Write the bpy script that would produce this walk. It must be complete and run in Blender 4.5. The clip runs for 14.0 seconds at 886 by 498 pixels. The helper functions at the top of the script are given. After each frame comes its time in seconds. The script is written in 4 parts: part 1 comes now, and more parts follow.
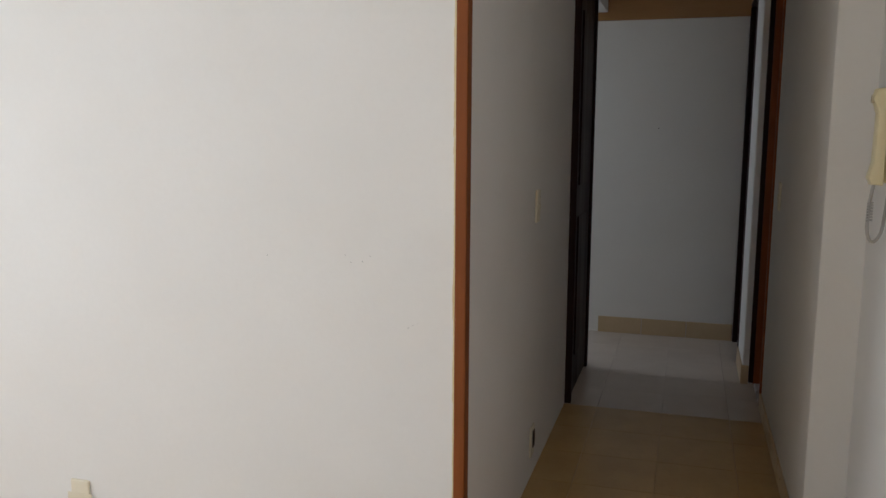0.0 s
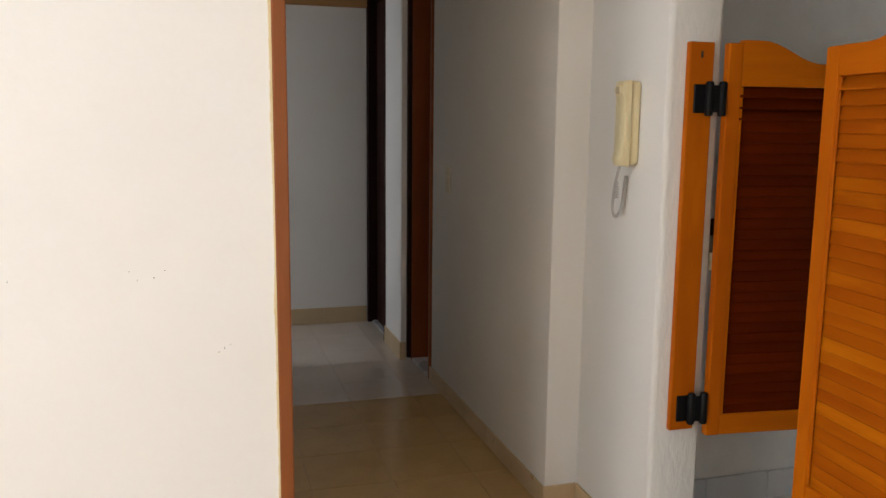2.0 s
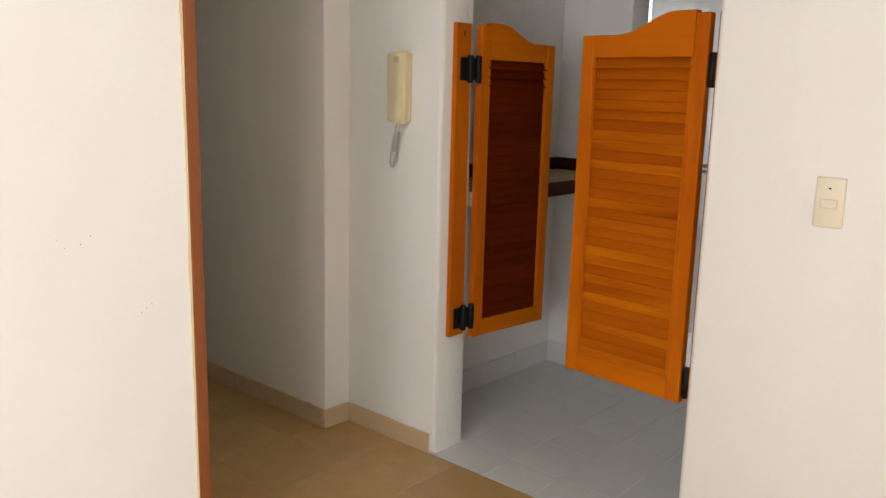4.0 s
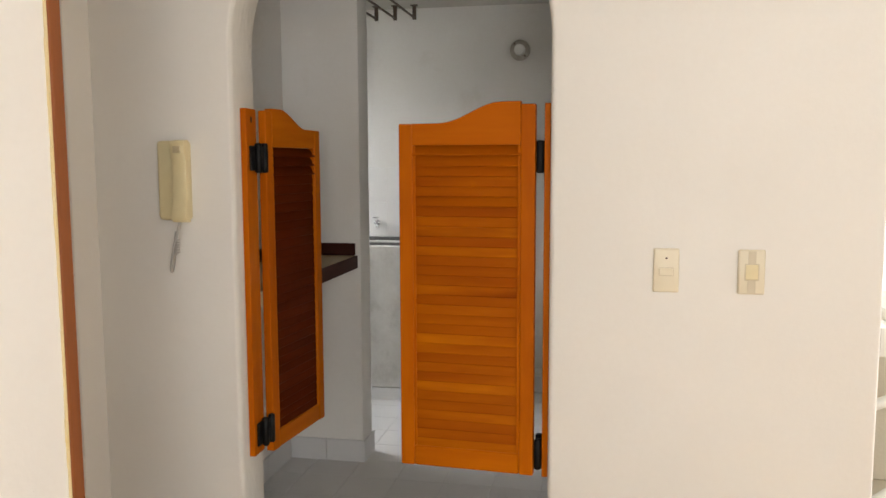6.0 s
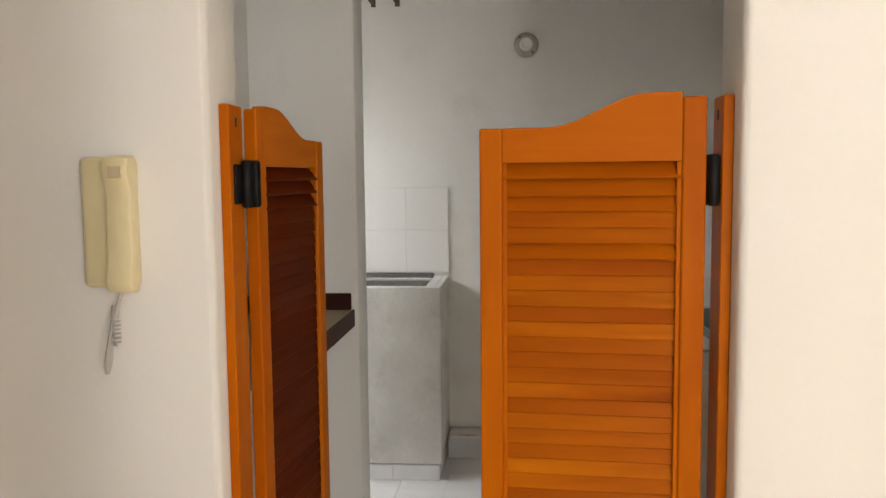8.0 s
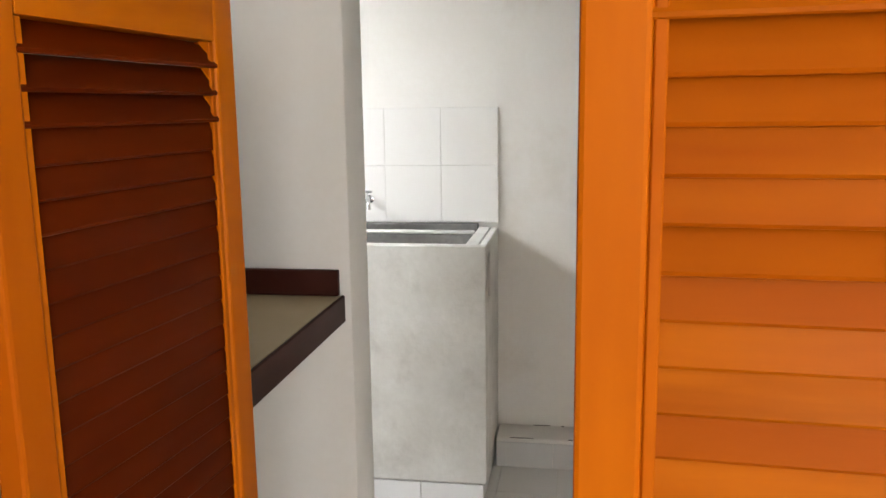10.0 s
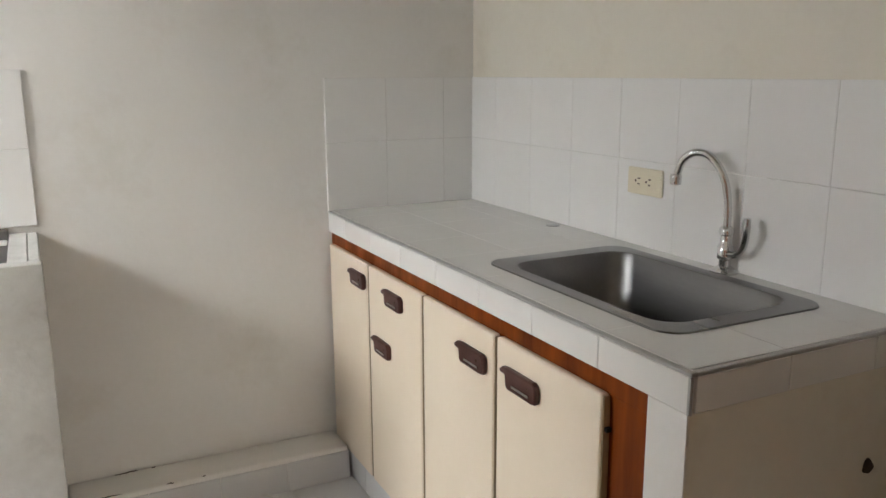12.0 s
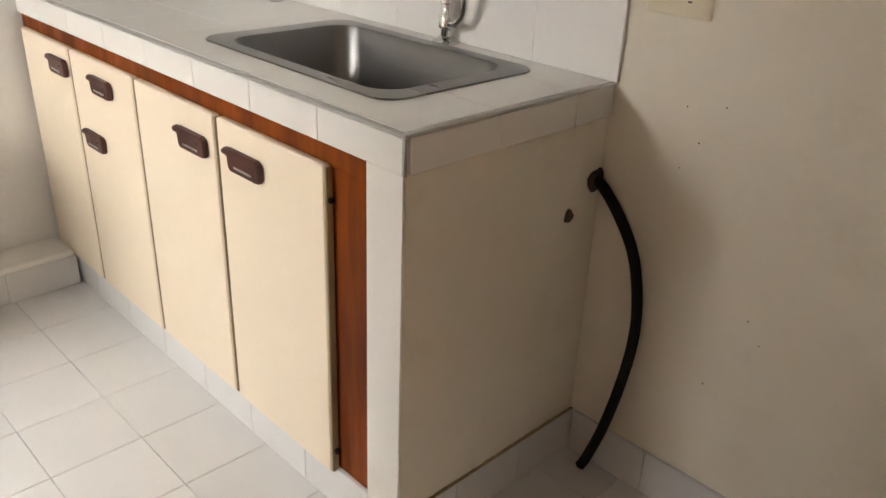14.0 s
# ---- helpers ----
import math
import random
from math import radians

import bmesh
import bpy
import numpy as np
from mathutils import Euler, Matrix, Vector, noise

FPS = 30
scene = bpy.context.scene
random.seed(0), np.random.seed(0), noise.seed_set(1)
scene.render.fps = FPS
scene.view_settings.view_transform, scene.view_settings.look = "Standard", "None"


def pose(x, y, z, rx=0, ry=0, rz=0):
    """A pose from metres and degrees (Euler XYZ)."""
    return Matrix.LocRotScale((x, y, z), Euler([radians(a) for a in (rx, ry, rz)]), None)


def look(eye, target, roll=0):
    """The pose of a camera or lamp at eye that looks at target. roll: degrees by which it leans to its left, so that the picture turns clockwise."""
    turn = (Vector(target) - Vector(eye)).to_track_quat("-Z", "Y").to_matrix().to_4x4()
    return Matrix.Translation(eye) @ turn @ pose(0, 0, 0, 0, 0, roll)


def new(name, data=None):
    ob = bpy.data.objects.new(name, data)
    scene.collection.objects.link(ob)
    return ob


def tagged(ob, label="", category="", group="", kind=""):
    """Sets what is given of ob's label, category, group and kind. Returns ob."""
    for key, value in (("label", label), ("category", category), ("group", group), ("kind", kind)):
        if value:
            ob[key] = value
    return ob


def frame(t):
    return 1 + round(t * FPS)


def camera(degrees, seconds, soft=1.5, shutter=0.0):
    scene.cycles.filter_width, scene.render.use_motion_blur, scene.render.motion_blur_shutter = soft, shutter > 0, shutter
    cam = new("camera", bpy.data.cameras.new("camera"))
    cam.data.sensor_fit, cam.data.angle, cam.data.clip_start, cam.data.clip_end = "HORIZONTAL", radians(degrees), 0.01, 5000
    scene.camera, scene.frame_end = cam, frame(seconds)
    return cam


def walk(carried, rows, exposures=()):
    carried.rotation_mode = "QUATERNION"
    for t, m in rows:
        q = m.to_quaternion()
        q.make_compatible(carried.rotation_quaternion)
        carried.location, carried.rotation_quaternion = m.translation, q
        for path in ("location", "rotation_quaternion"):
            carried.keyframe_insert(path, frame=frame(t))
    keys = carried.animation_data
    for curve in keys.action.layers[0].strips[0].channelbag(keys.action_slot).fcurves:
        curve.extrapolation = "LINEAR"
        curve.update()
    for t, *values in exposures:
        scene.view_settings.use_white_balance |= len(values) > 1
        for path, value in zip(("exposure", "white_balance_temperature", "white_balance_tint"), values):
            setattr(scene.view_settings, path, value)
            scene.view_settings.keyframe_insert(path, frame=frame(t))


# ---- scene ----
cam = camera(57.0, 14.0)
PATH = [
    (0, (-0.504, -1.446, 1.311), (-1.071, 0.451, 1.024), 0.3),
    (0.5, (-0.611, -1.306, 1.284), (-0.879, 0.653, 0.980), -0.1),
    (1, (-0.766, -1.29, 1.271), (-0.797, 0.692, 1.006), 1.7),
    (1.5, (-1.006, -1.303, 1.311), (-0.71, 0.652, 1.014), -0.3),
    (2, (-1.209, -1.269, 1.298), (-0.647, 0.626, 0.993), 0.6),
    (2.5, (-1.47, -1.204, 1.314), (-0.654, 0.599, 1.025), -0.1),
    (3, (-1.723, -1.259, 1.293), (-0.63, 0.393, 1.021), -0.8),
    (3.2, (-1.789, -1.264, 1.29), (-0.603, 0.319, 0.992), -0.1),
    (5.3, (-2.318, -0.674, 1.348), (-0.476, 0.049, 1.062), 1.3),
    (5.5, (-2.309, -0.601, 1.328), (-0.417, 0.005, 1.096), 1.2),
    (6, (-2.273, -0.378, 1.356), (-0.321, 0.004, 1.144), -0.2),
    (6.5, (-2.22, -0.15, 1.373), (-0.23, -0.047, 1.196), -1.9),
    (7, (-2.054, 0.004, 1.387), (-0.065, -0.022, 1.175), -0.2),
    (7.5, (-1.734, 0.074, 1.384), (0.252, 0.25, 1.22), -0.5),
    (7.7, (-1.616, 0.105, 1.386), (0.368, 0.289, 1.213), -0.5),
    (9.8, (-0.477, 0.205, 1.332), (1.475, 0.506, 1.017), -1.2),
    (10, (-0.41, 0.217, 1.327), (1.534, 0.534, 0.984), -0.8),
    (10.5, (-0.193, 0.278, 1.284), (1.739, 0.688, 0.974), -0.9),
    (11, (-0.055, 0.384, 1.299), (1.914, 0.522, 0.979), -1.3),
    (11.5, (0.046, 0.458, 1.306), (1.969, 0.019, 0.971), -1.9),
    (12, (0.093, 0.493, 1.313), (1.839, -0.385, 0.888), -0.3),
    (12.5, (0.102, 0.462, 1.32), (1.649, -0.702, 0.817), -0.1),
    (13, (0.088, 0.439, 1.307), (1.453, -0.938, 0.817), 2.0),
    (13.5, (0.082, 0.427, 1.281), (1.377, -0.945, 0.617), 2.8),
    (14, (0.077, 0.428, 1.255), (1.352, -0.84, 0.38), 2.4),
]
walk(cam, [(t, look(eye, target, roll)) for t, eye, target, roll in PATH],
     [(0.0, -0.55, 5650, 8), (0.5, -0.1, 6000, 10), (1.2, 0.06, 6050, 10), (3.2, 0.18, 6000, 10), (5.5, 0.05, 6400, 10), (6.5, 0.03, 6400, 10), (7.0, -0.15, 6350, 10), (7.7, 0.2, 6500, 10), (9.6, 0.95, 6350, 10), (10.5, 1.05, 6250, 10), (11.0, 0.9, 6150, 10), (11.5, 0.85, 6300, 10), (12.0, 0.82, 6400, 10), (12.5, 1.12, 6350, 10), (13.0, 1.2, 6150, 10), (13.5, 1.25, 6250, 10), (14.0, 1.3, 6950, 12)])

# ---- light ----
world = bpy.data.worlds.new("sky")
scene.world = world
world.use_nodes = True
wn = world.node_tree
sky = wn.nodes.new("ShaderNodeTexSky")
sky.sky_type = 'NISHITA'
sky.sun_disc = False
sky.sun_elevation, sky.sun_rotation = radians(48), radians(60)
sky.dust_density, sky.air_density = 4.0, 1.0
wn.nodes["Background"].inputs["Strength"].default_value = 0.15
wn.links.new(sky.outputs["Color"], wn.nodes["Background"].inputs["Color"])


def lamp(name, kind, m, energy, colour, size=1.0, size_y=None):
    data = bpy.data.lights.new(name, kind)
    data.energy, data.color = energy, colour
    if kind == 'AREA':
        data.shape, data.size, data.size_y = 'RECTANGLE', size, size_y or size
    ob = new(name, data)
    ob.matrix_world = m
    return ob


sun = lamp("sun", 'SUN', look((8, 5, 10), (0, 0, 0)), 1.0, (1.0, 0.95, 0.88))
sun.data.angle = radians(12)
# daylight in the openings: the glazed balcony front, the laundry window, the bedroom window
lamp("balcony_daylight", 'AREA', look((0.12, -2.2, 1.2), (-3, -2.0, 1.1)), 38, (1.0, 0.98, 0.95), 2.0, 2.0)
# south and west openings are unseen, added to brighten the hall walls
lamp("added_south_daylight", 'AREA', look((-0.85, -3.96, 1.4), (-1.2, 0, 1.2)), 3.5, (1.0, 0.985, 0.96), 1.3, 1.6)
lamp("added_west_daylight", 'AREA', look((-4.16, -1.40, 1.4), (0, -0.3, 1.2)), 56, (1.0, 0.985, 0.96), 1.8, 1.6)
lamp("laundry_window_daylight", 'AREA', look((1.97, 2.2, 2.17), (2.0, 0.3, 0.85)), 64, (0.97, 0.985, 1.0), 1.1, 0.9)
lamp("bedroom_window_daylight", 'AREA', look((-3.44, 3.5, 1.4), (-1.0, 3.5, 0.6)), 15, (0.95, 0.97, 1.0), 0.9, 1.2)

# ---- materials ----


def material(name, base, rough=0.5, metal=0.0, second=None, scale=4.0, amount=0.5, fine=60.0, bump=0.1, bump_scale=80.0,
             stretch=(1, 1, 1), stain=None, stain_scale=2.0, stain_amount=0.3, per_piece=0.0, coat=0.0, rough_var=0.1, spec=0.5):
    m = bpy.data.materials.new(name)
    m.use_nodes = True
    nt = m.node_tree
    N, L = nt.nodes, nt.links
    bsdf = N["Principled BSDF"]
    bsdf.inputs["Metallic"].default_value = metal
    bsdf.inputs["Specular IOR Level"].default_value = spec
    bsdf.inputs["Coat Weight"].default_value = coat
    bsdf.inputs["Coat Roughness"].default_value = 0.15
    geo = N.new("ShaderNodeNewGeometry")
    tex = N.new("ShaderNodeTexCoord")
    mapping = N.new("ShaderNodeMapping")
    mapping.inputs["Scale"].default_value = stretch
    L.new(tex.outputs["Object"], mapping.inputs["Vector"])
    if per_piece:
        own = N.new("ShaderNodeObjectInfo")
        shift = N.new("ShaderNodeVectorMath")
        shift.operation = 'SCALE'
        shift.inputs[0].default_value = (17.0, 31.0, 23.0)
        L.new(own.outputs["Random"], shift.inputs["Scale"])
        L.new(shift.outputs["Vector"], mapping.inputs["Location"])

    def noise_node(s, detail=4.0, rough_=0.55):
        n = N.new("ShaderNodeTexNoise")
        n.inputs["Scale"].default_value, n.inputs["Detail"].default_value, n.inputs["Roughness"].default_value = s, detail, rough_
        L.new(mapping.outputs["Vector"], n.inputs["Vector"])
        return n

    def ramp(src, lo, hi, a=0.0, b=1.0):
        r = N.new("ShaderNodeMapRange")
        r.inputs["From Min"].default_value, r.inputs["From Max"].default_value = lo, hi
        r.inputs["To Min"].default_value, r.inputs["To Max"].default_value = a, b
        L.new(src, r.inputs["Value"])
        return r.outputs["Result"]

    def mix(fac, a, b):
        n = N.new("ShaderNodeMix")
        n.data_type = 'RGBA'
        L.new(fac, n.inputs["Factor"])
        for sock, v in ((n.inputs[6], a), (n.inputs[7], b)):
            if isinstance(v, tuple):
                sock.default_value = (*v, 1)
            else:
                L.new(v, sock)
        return n.outputs[2]

    big, small = noise_node(scale), noise_node(fine, 3.0)
    second = second or tuple(c * 0.9 for c in base)
    col = mix(ramp(big.outputs["Fac"], 0.35, 0.68, 0, amount), base, second)
    col = mix(ramp(small.outputs["Fac"], 0.35, 0.75, 0, amount * 0.5), col, second)
    if stain:
        col = mix(ramp(noise_node(stain_scale, 6.0, 0.65).outputs["Fac"], 0.55, 0.8, 0, stain_amount), col, stain)
    if per_piece:
        info = N.new("ShaderNodeObjectInfo")
        col = mix(ramp(info.outputs["Random"], 0, 1, 0, per_piece), col, second)
    L.new(col, bsdf.inputs["Base Color"])
    bsdf.inputs["Roughness"].default_value = rough
    if rough_var:
        L.new(ramp(big.outputs["Fac"], 0.3, 0.7, max(0.02, rough - rough_var), min(1, rough + rough_var)), bsdf.inputs["Roughness"])
    if bump:
        b = N.new("ShaderNodeBump")
        b.inputs["Strength"].default_value, b.inputs["Distance"].default_value = bump, 0.004
        L.new(noise_node(bump_scale, 3.0).outputs["Fac"], b.inputs["Height"])
        L.new(b.outputs["Normal"], bsdf.inputs["Normal"])
    return m


PLASTER = material("white_plaster", (0.82, 0.795, 0.75), 0.75, second=(0.77, 0.74, 0.69), scale=1.6, bump=0.14, bump_scale=45,
                   stain=(0.62, 0.56, 0.46), stain_scale=1.3, stain_amount=0.12)
KITCHEN_PLASTER = material("kitchen_plaster", (0.80, 0.78, 0.745), 0.6, second=(0.73, 0.70, 0.645), scale=1.8, bump=0.22, bump_scale=35,
                           stain=(0.50, 0.44, 0.33), stain_scale=2.4, stain_amount=0.4)
CREAM_PLASTER = material("cream_plaster", (0.78, 0.735, 0.635), 0.6, second=(0.72, 0.665, 0.55), scale=1.8, bump=0.22, bump_scale=35,
                         stain=(0.46, 0.38, 0.24), stain_scale=2.6, stain_amount=0.4)
# kitchen ceiling is greyed only to dim light bounced onto the upper walls
KITCHEN_CEILING = material("low_bounce_ceiling", (0.50, 0.475, 0.42), 0.85, scale=2, bump=0.2)
# lamp holder's base: the shaded ring round the socket is in this colour
SHADED_CERAMIC = material("shaded_ceramic", (0.46, 0.42, 0.36), 0.4, second=(0.33, 0.29, 0.23), scale=20, amount=0.8, bump=0.05)
STUCCO = material("rough_stucco", (0.80, 0.78, 0.73), 0.8, scale=3, bump=0.7, bump_scale=55, stretch=(1, 1, 0.35))
CEILING = material("ceiling_paint", (0.80, 0.78, 0.74), 0.85, scale=2, bump=0.2)
PINE = material("lacquered_pine", (0.57, 0.150, 0.0012), 0.42, second=(0.38, 0.078, 0.001), scale=7, amount=0.8, fine=38, bump=0.08,
                bump_scale=60, stretch=(1, 1, 0.17), stain=(0.24, 0.045, 0.001), stain_scale=9, stain_amount=0.5, per_piece=0.2, spec=0.06)
PINE_RAIL = material("pine_rail", (0.56, 0.15, 0.0012), 0.45, second=(0.40, 0.085, 0.001), scale=7, amount=0.8, fine=38, bump=0.08,
                     bump_scale=60, stretch=(0.1, 1, 1), stain=(0.24, 0.045, 0.001), stain_scale=9, stain_amount=0.5, per_piece=0.2, spec=0.06)
PINE_SLAT = material("pine_slat", (0.53, 0.150, 0.001), 0.42, second=(0.29, 0.054, 0.0008), scale=9, amount=0.9, fine=45, bump=0.08,
                     bump_scale=70, stretch=(0.12, 1, 1), stain=(0.13, 0.018, 0.0006), stain_scale=5, stain_amount=0.8, per_piece=0.7, spec=0.04)
# left leaf's slats: like PINE_SLAT in a much darker red
RED_SLAT = material("dark_red_slat", (0.14, 0.0175, 0.0005), 0.45, second=(0.07, 0.0075, 0.0003), scale=9, amount=0.9, fine=45, bump=0.08,
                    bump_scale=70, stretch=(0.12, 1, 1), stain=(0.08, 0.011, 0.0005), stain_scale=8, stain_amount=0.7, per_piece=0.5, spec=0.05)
TRIM_WOOD = material("trim_wood", (0.26, 0.080, 0.018), 0.55, second=(0.16, 0.045, 0.010), scale=8, amount=0.7, stretch=(1, 1, 0.1), bump=0.12, spec=0.25)
DARK_WOOD = material("dark_door_wood", (0.030, 0.008, 0.004), 0.5, second=(0.014, 0.004, 0.003), scale=6, amount=0.8, stretch=(1, 1, 0.1), bump=0.1, spec=0.12)
DOOR_WOOD = material("brown_door_wood", (0.30, 0.085, 0.022), 0.45, second=(0.19, 0.048, 0.012), scale=6, amount=0.8, stretch=(1, 1, 0.1), bump=0.1, spec=0.2)
BEAM_WOOD = material("header_wood", (0.40, 0.20, 0.06), 0.45, second=(0.28, 0.13, 0.035), scale=6, amount=0.7, stretch=(0.12, 1, 1), bump=0.1)
CABINET_WOOD = material("cabinet_frame_wood", (0.25, 0.056, 0.007), 0.42, second=(0.10, 0.018, 0.003), scale=14, amount=0.95, stretch=(1, 1, 0.12), bump=0.1, spec=0.12, stain=(0.06, 0.012, 0.003), stain_scale=12, stain_amount=0.5)
EDGE_BROWN = material("dark_brown_edging", (0.052, 0.013, 0.008), 0.45, second=(0.030, 0.008, 0.005), scale=8, stretch=(0.2, 0.2, 1), bump=0.05, spec=0.12)
LAMINATE = material("cream_laminate", (0.80, 0.685, 0.54), 0.4, second=(0.76, 0.64, 0.49), scale=3, amount=0.5, bump=0.03, per_piece=0.3,
                    stain=(0.66, 0.52, 0.35), stain_scale=3, stain_amount=0.2)
SHELF_TOP = material("beige_laminate", (0.55, 0.45, 0.28), 0.45, second=(0.47, 0.38, 0.23), scale=5, bump=0.04)
HALL_TILE = material("beige_hall_tile", (0.52, 0.335, 0.13), 0.28, second=(0.40, 0.245, 0.085), scale=7, amount=0.7, fine=50, bump=0,
                     per_piece=0.35, rough_var=0)
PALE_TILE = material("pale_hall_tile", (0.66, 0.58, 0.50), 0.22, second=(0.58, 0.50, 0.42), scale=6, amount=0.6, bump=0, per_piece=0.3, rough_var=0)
BASE_TILE = material("beige_skirting_tile", (0.60, 0.45, 0.27), 0.35, second=(0.50, 0.36, 0.20), scale=6, bump=0.04, per_piece=0.3)
GROUT = material("grey_grout", (0.64, 0.625, 0.60), 0.85, scale=4, bump=0.2, second=(0.50, 0.475, 0.44), amount=0.8)
FLOOR_TILE = material("white_floor_tile", (0.67, 0.66, 0.65), 0.36, second=(0.61, 0.60, 0.59), scale=6, amount=0.6, bump=0, rough_var=0, per_piece=0.6)
WALL_TILE = material("white_wall_tile", (0.80, 0.785, 0.76), 0.3, second=(0.76, 0.74, 0.71), scale=4, amount=0.5, bump=0, per_piece=0.4, rough_var=0)
TOP_TILE = material("white_counter_tile", (0.78, 0.765, 0.73), 0.25, second=(0.73, 0.71, 0.67), scale=5, amount=0.5, bump=0, rough_var=0, per_piece=0.4)
METAL_EDGE = material("grey_edge_strip", (0.42, 0.41, 0.39), 0.4, metal=0.4, scale=20, bump=0.05)
CONCRETE = material("whitewashed_concrete", (0.66, 0.645, 0.61), 0.85, second=(0.52, 0.50, 0.46), scale=5, amount=0.7, fine=45, bump=0.5, bump_scale=40,
                    stain=(0.30, 0.28, 0.25), stain_scale=7, stain_amount=0.5)
# stained inside of the tub, with the basin's shade mixed into the colour
DIRTY_SHADED_CONCRETE = material("dirty_shaded_concrete", (0.23, 0.215, 0.20), 0.9, second=(0.10, 0.094, 0.088), scale=6, amount=0.8, bump=0.5, bump_scale=40, stain=(0.10, 0.09, 0.08), stain_scale=7, stain_amount=0.5)
STEEL = material("brushed_steel", (0.20, 0.195, 0.19), 0.30, metal=1.0, second=(0.13, 0.127, 0.122), scale=3, fine=150, bump=0.03, stretch=(0.15, 1, 1), rough_var=0.06)
CHROME = material("chrome", (0.70, 0.70, 0.70), 0.10, metal=1.0, scale=5, bump=0, rough_var=0.05)
CREAM_PLASTIC = material("aged_cream_plastic", (0.76, 0.66, 0.40), 0.4, second=(0.68, 0.57, 0.32), scale=8, bump=0.02)
PLATE_PLASTIC = material("ivory_plate_plastic", (0.76, 0.69, 0.53), 0.4, second=(0.70, 0.62, 0.46), scale=10, bump=0.02)
WHITE_PLASTIC = material("white_ceramic", (0.78, 0.77, 0.73), 0.35, scale=8, bump=0.02)
GREY_CORD = material("grey_cord_plastic", (0.45, 0.43, 0.40), 0.5, scale=10, bump=0)
BLACK_METAL = material("black_iron", (0.006, 0.0055, 0.0055), 0.5, scale=15, bump=0.1, spec=0.2)
HANDLE_BROWN = material("brown_handle_plastic", (0.075, 0.024, 0.018), 0.4, second=(0.05, 0.016, 0.012), scale=15, bump=0.05)
RUBBER = material("black_rubber", (0.006, 0.0055, 0.005), 0.55, scale=20, bump=0.1, spec=0.15)
# dark colour in place of the shade inside pits, cracks and pipe holes
HOLE = material("dark_hole_fill", (0.05, 0.030, 0.018), 0.95, second=(0.02, 0.012, 0.008), scale=60, bump=0.4)
WHITE_GROUT = material("white_grout", (0.77, 0.755, 0.725), 0.85, scale=5, bump=0.2, second=(0.50, 0.47, 0.42), amount=0.9)
PALE_GROUT = material("pale_beige_grout", (0.55, 0.475, 0.40), 0.8, second=(0.46, 0.39, 0.32), scale=9, bump=0.2)
HALL_GROUT = material("brown_grout", (0.30, 0.21, 0.11), 0.8, scale=12, bump=0.2)
GLOW = bpy.data.materials.new("bright_overcast_distance")
GLOW.use_nodes = True
GLOW.node_tree.nodes["Principled BSDF"].inputs["Emission Color"].default_value = (1.0, 0.99, 0.97, 1)
GLOW.node_tree.nodes["Principled BSDF"].inputs["Emission Strength"].default_value = 2.2
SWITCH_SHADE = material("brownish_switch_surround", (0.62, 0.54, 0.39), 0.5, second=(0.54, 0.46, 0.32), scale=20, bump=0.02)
DIRT = material("brown_grime", (0.27, 0.20, 0.115), 0.95, second=(0.38, 0.30, 0.19), scale=26, amount=0.9, bump=0.4)
EDGE_OLIVE = material("olive_brown_edge_band", (0.30, 0.215, 0.12), 0.55, second=(0.21, 0.145, 0.075), scale=14, stretch=(1, 1, 0.15), bump=0.05)
MASTIC = material("yellowed_mastic", (0.70, 0.55, 0.26), 0.6, second=(0.78, 0.70, 0.5), scale=14, bump=0.3)
THRESHOLD = material("grey_marble", (0.52, 0.50, 0.48), 0.3, second=(0.38, 0.36, 0.35), scale=7, bump=0.03)
RAIL_PAINT = material("white_rail_paint", (0.80, 0.78, 0.72), 0.45, scale=6, bump=0.03)
PATIO = material("patio_concrete", (0.74, 0.67, 0.54), 0.8, second=(0.66, 0.58, 0.45), scale=3, bump=0.3)
RACK_METAL = material("rusty_brown_iron", (0.12, 0.085, 0.06), 0.55, metal=0.5, second=(0.07, 0.045, 0.03), scale=30, bump=0.15)
GLASS = bpy.data.materials.new("window_glass")
GLASS.use_nodes = True
_g = GLASS.node_tree.nodes["Principled BSDF"]
_g.inputs["Transmission Weight"].default_value, _g.inputs["Roughness"].default_value = 1.0, 0.0
_g.inputs["Base Color"].default_value = (0.95, 0.97, 0.97, 1)

# ---- mesh helpers ----


def box(bm, x0, x1, y0, y1, z0, z1, bevel=0.0, segments=1):
    v = [bm.verts.new((x, y, z)) for z in (z0, z1) for x, y in ((x0, y0), (x1, y0), (x1, y1), (x0, y1))]
    faces = [bm.faces.new([v[i] for i in f]) for f in
             ((3, 2, 1, 0), (4, 5, 6, 7), (0, 1, 5, 4), (1, 2, 6, 5), (2, 3, 7, 6), (3, 0, 4, 7))]
    if bevel:
        edges = {e for f in faces for e in f.edges}
        bmesh.ops.bevel(bm, geom=list(edges), offset=bevel, segments=segments, profile=0.5, affect='EDGES', clamp_overlap=True)
    return bm


def boxes(*rows, bevel=0.0, segments=1):
    bm = bmesh.new()
    for r in rows:
        box(bm, *r, bevel=bevel, segments=segments)
    return bm


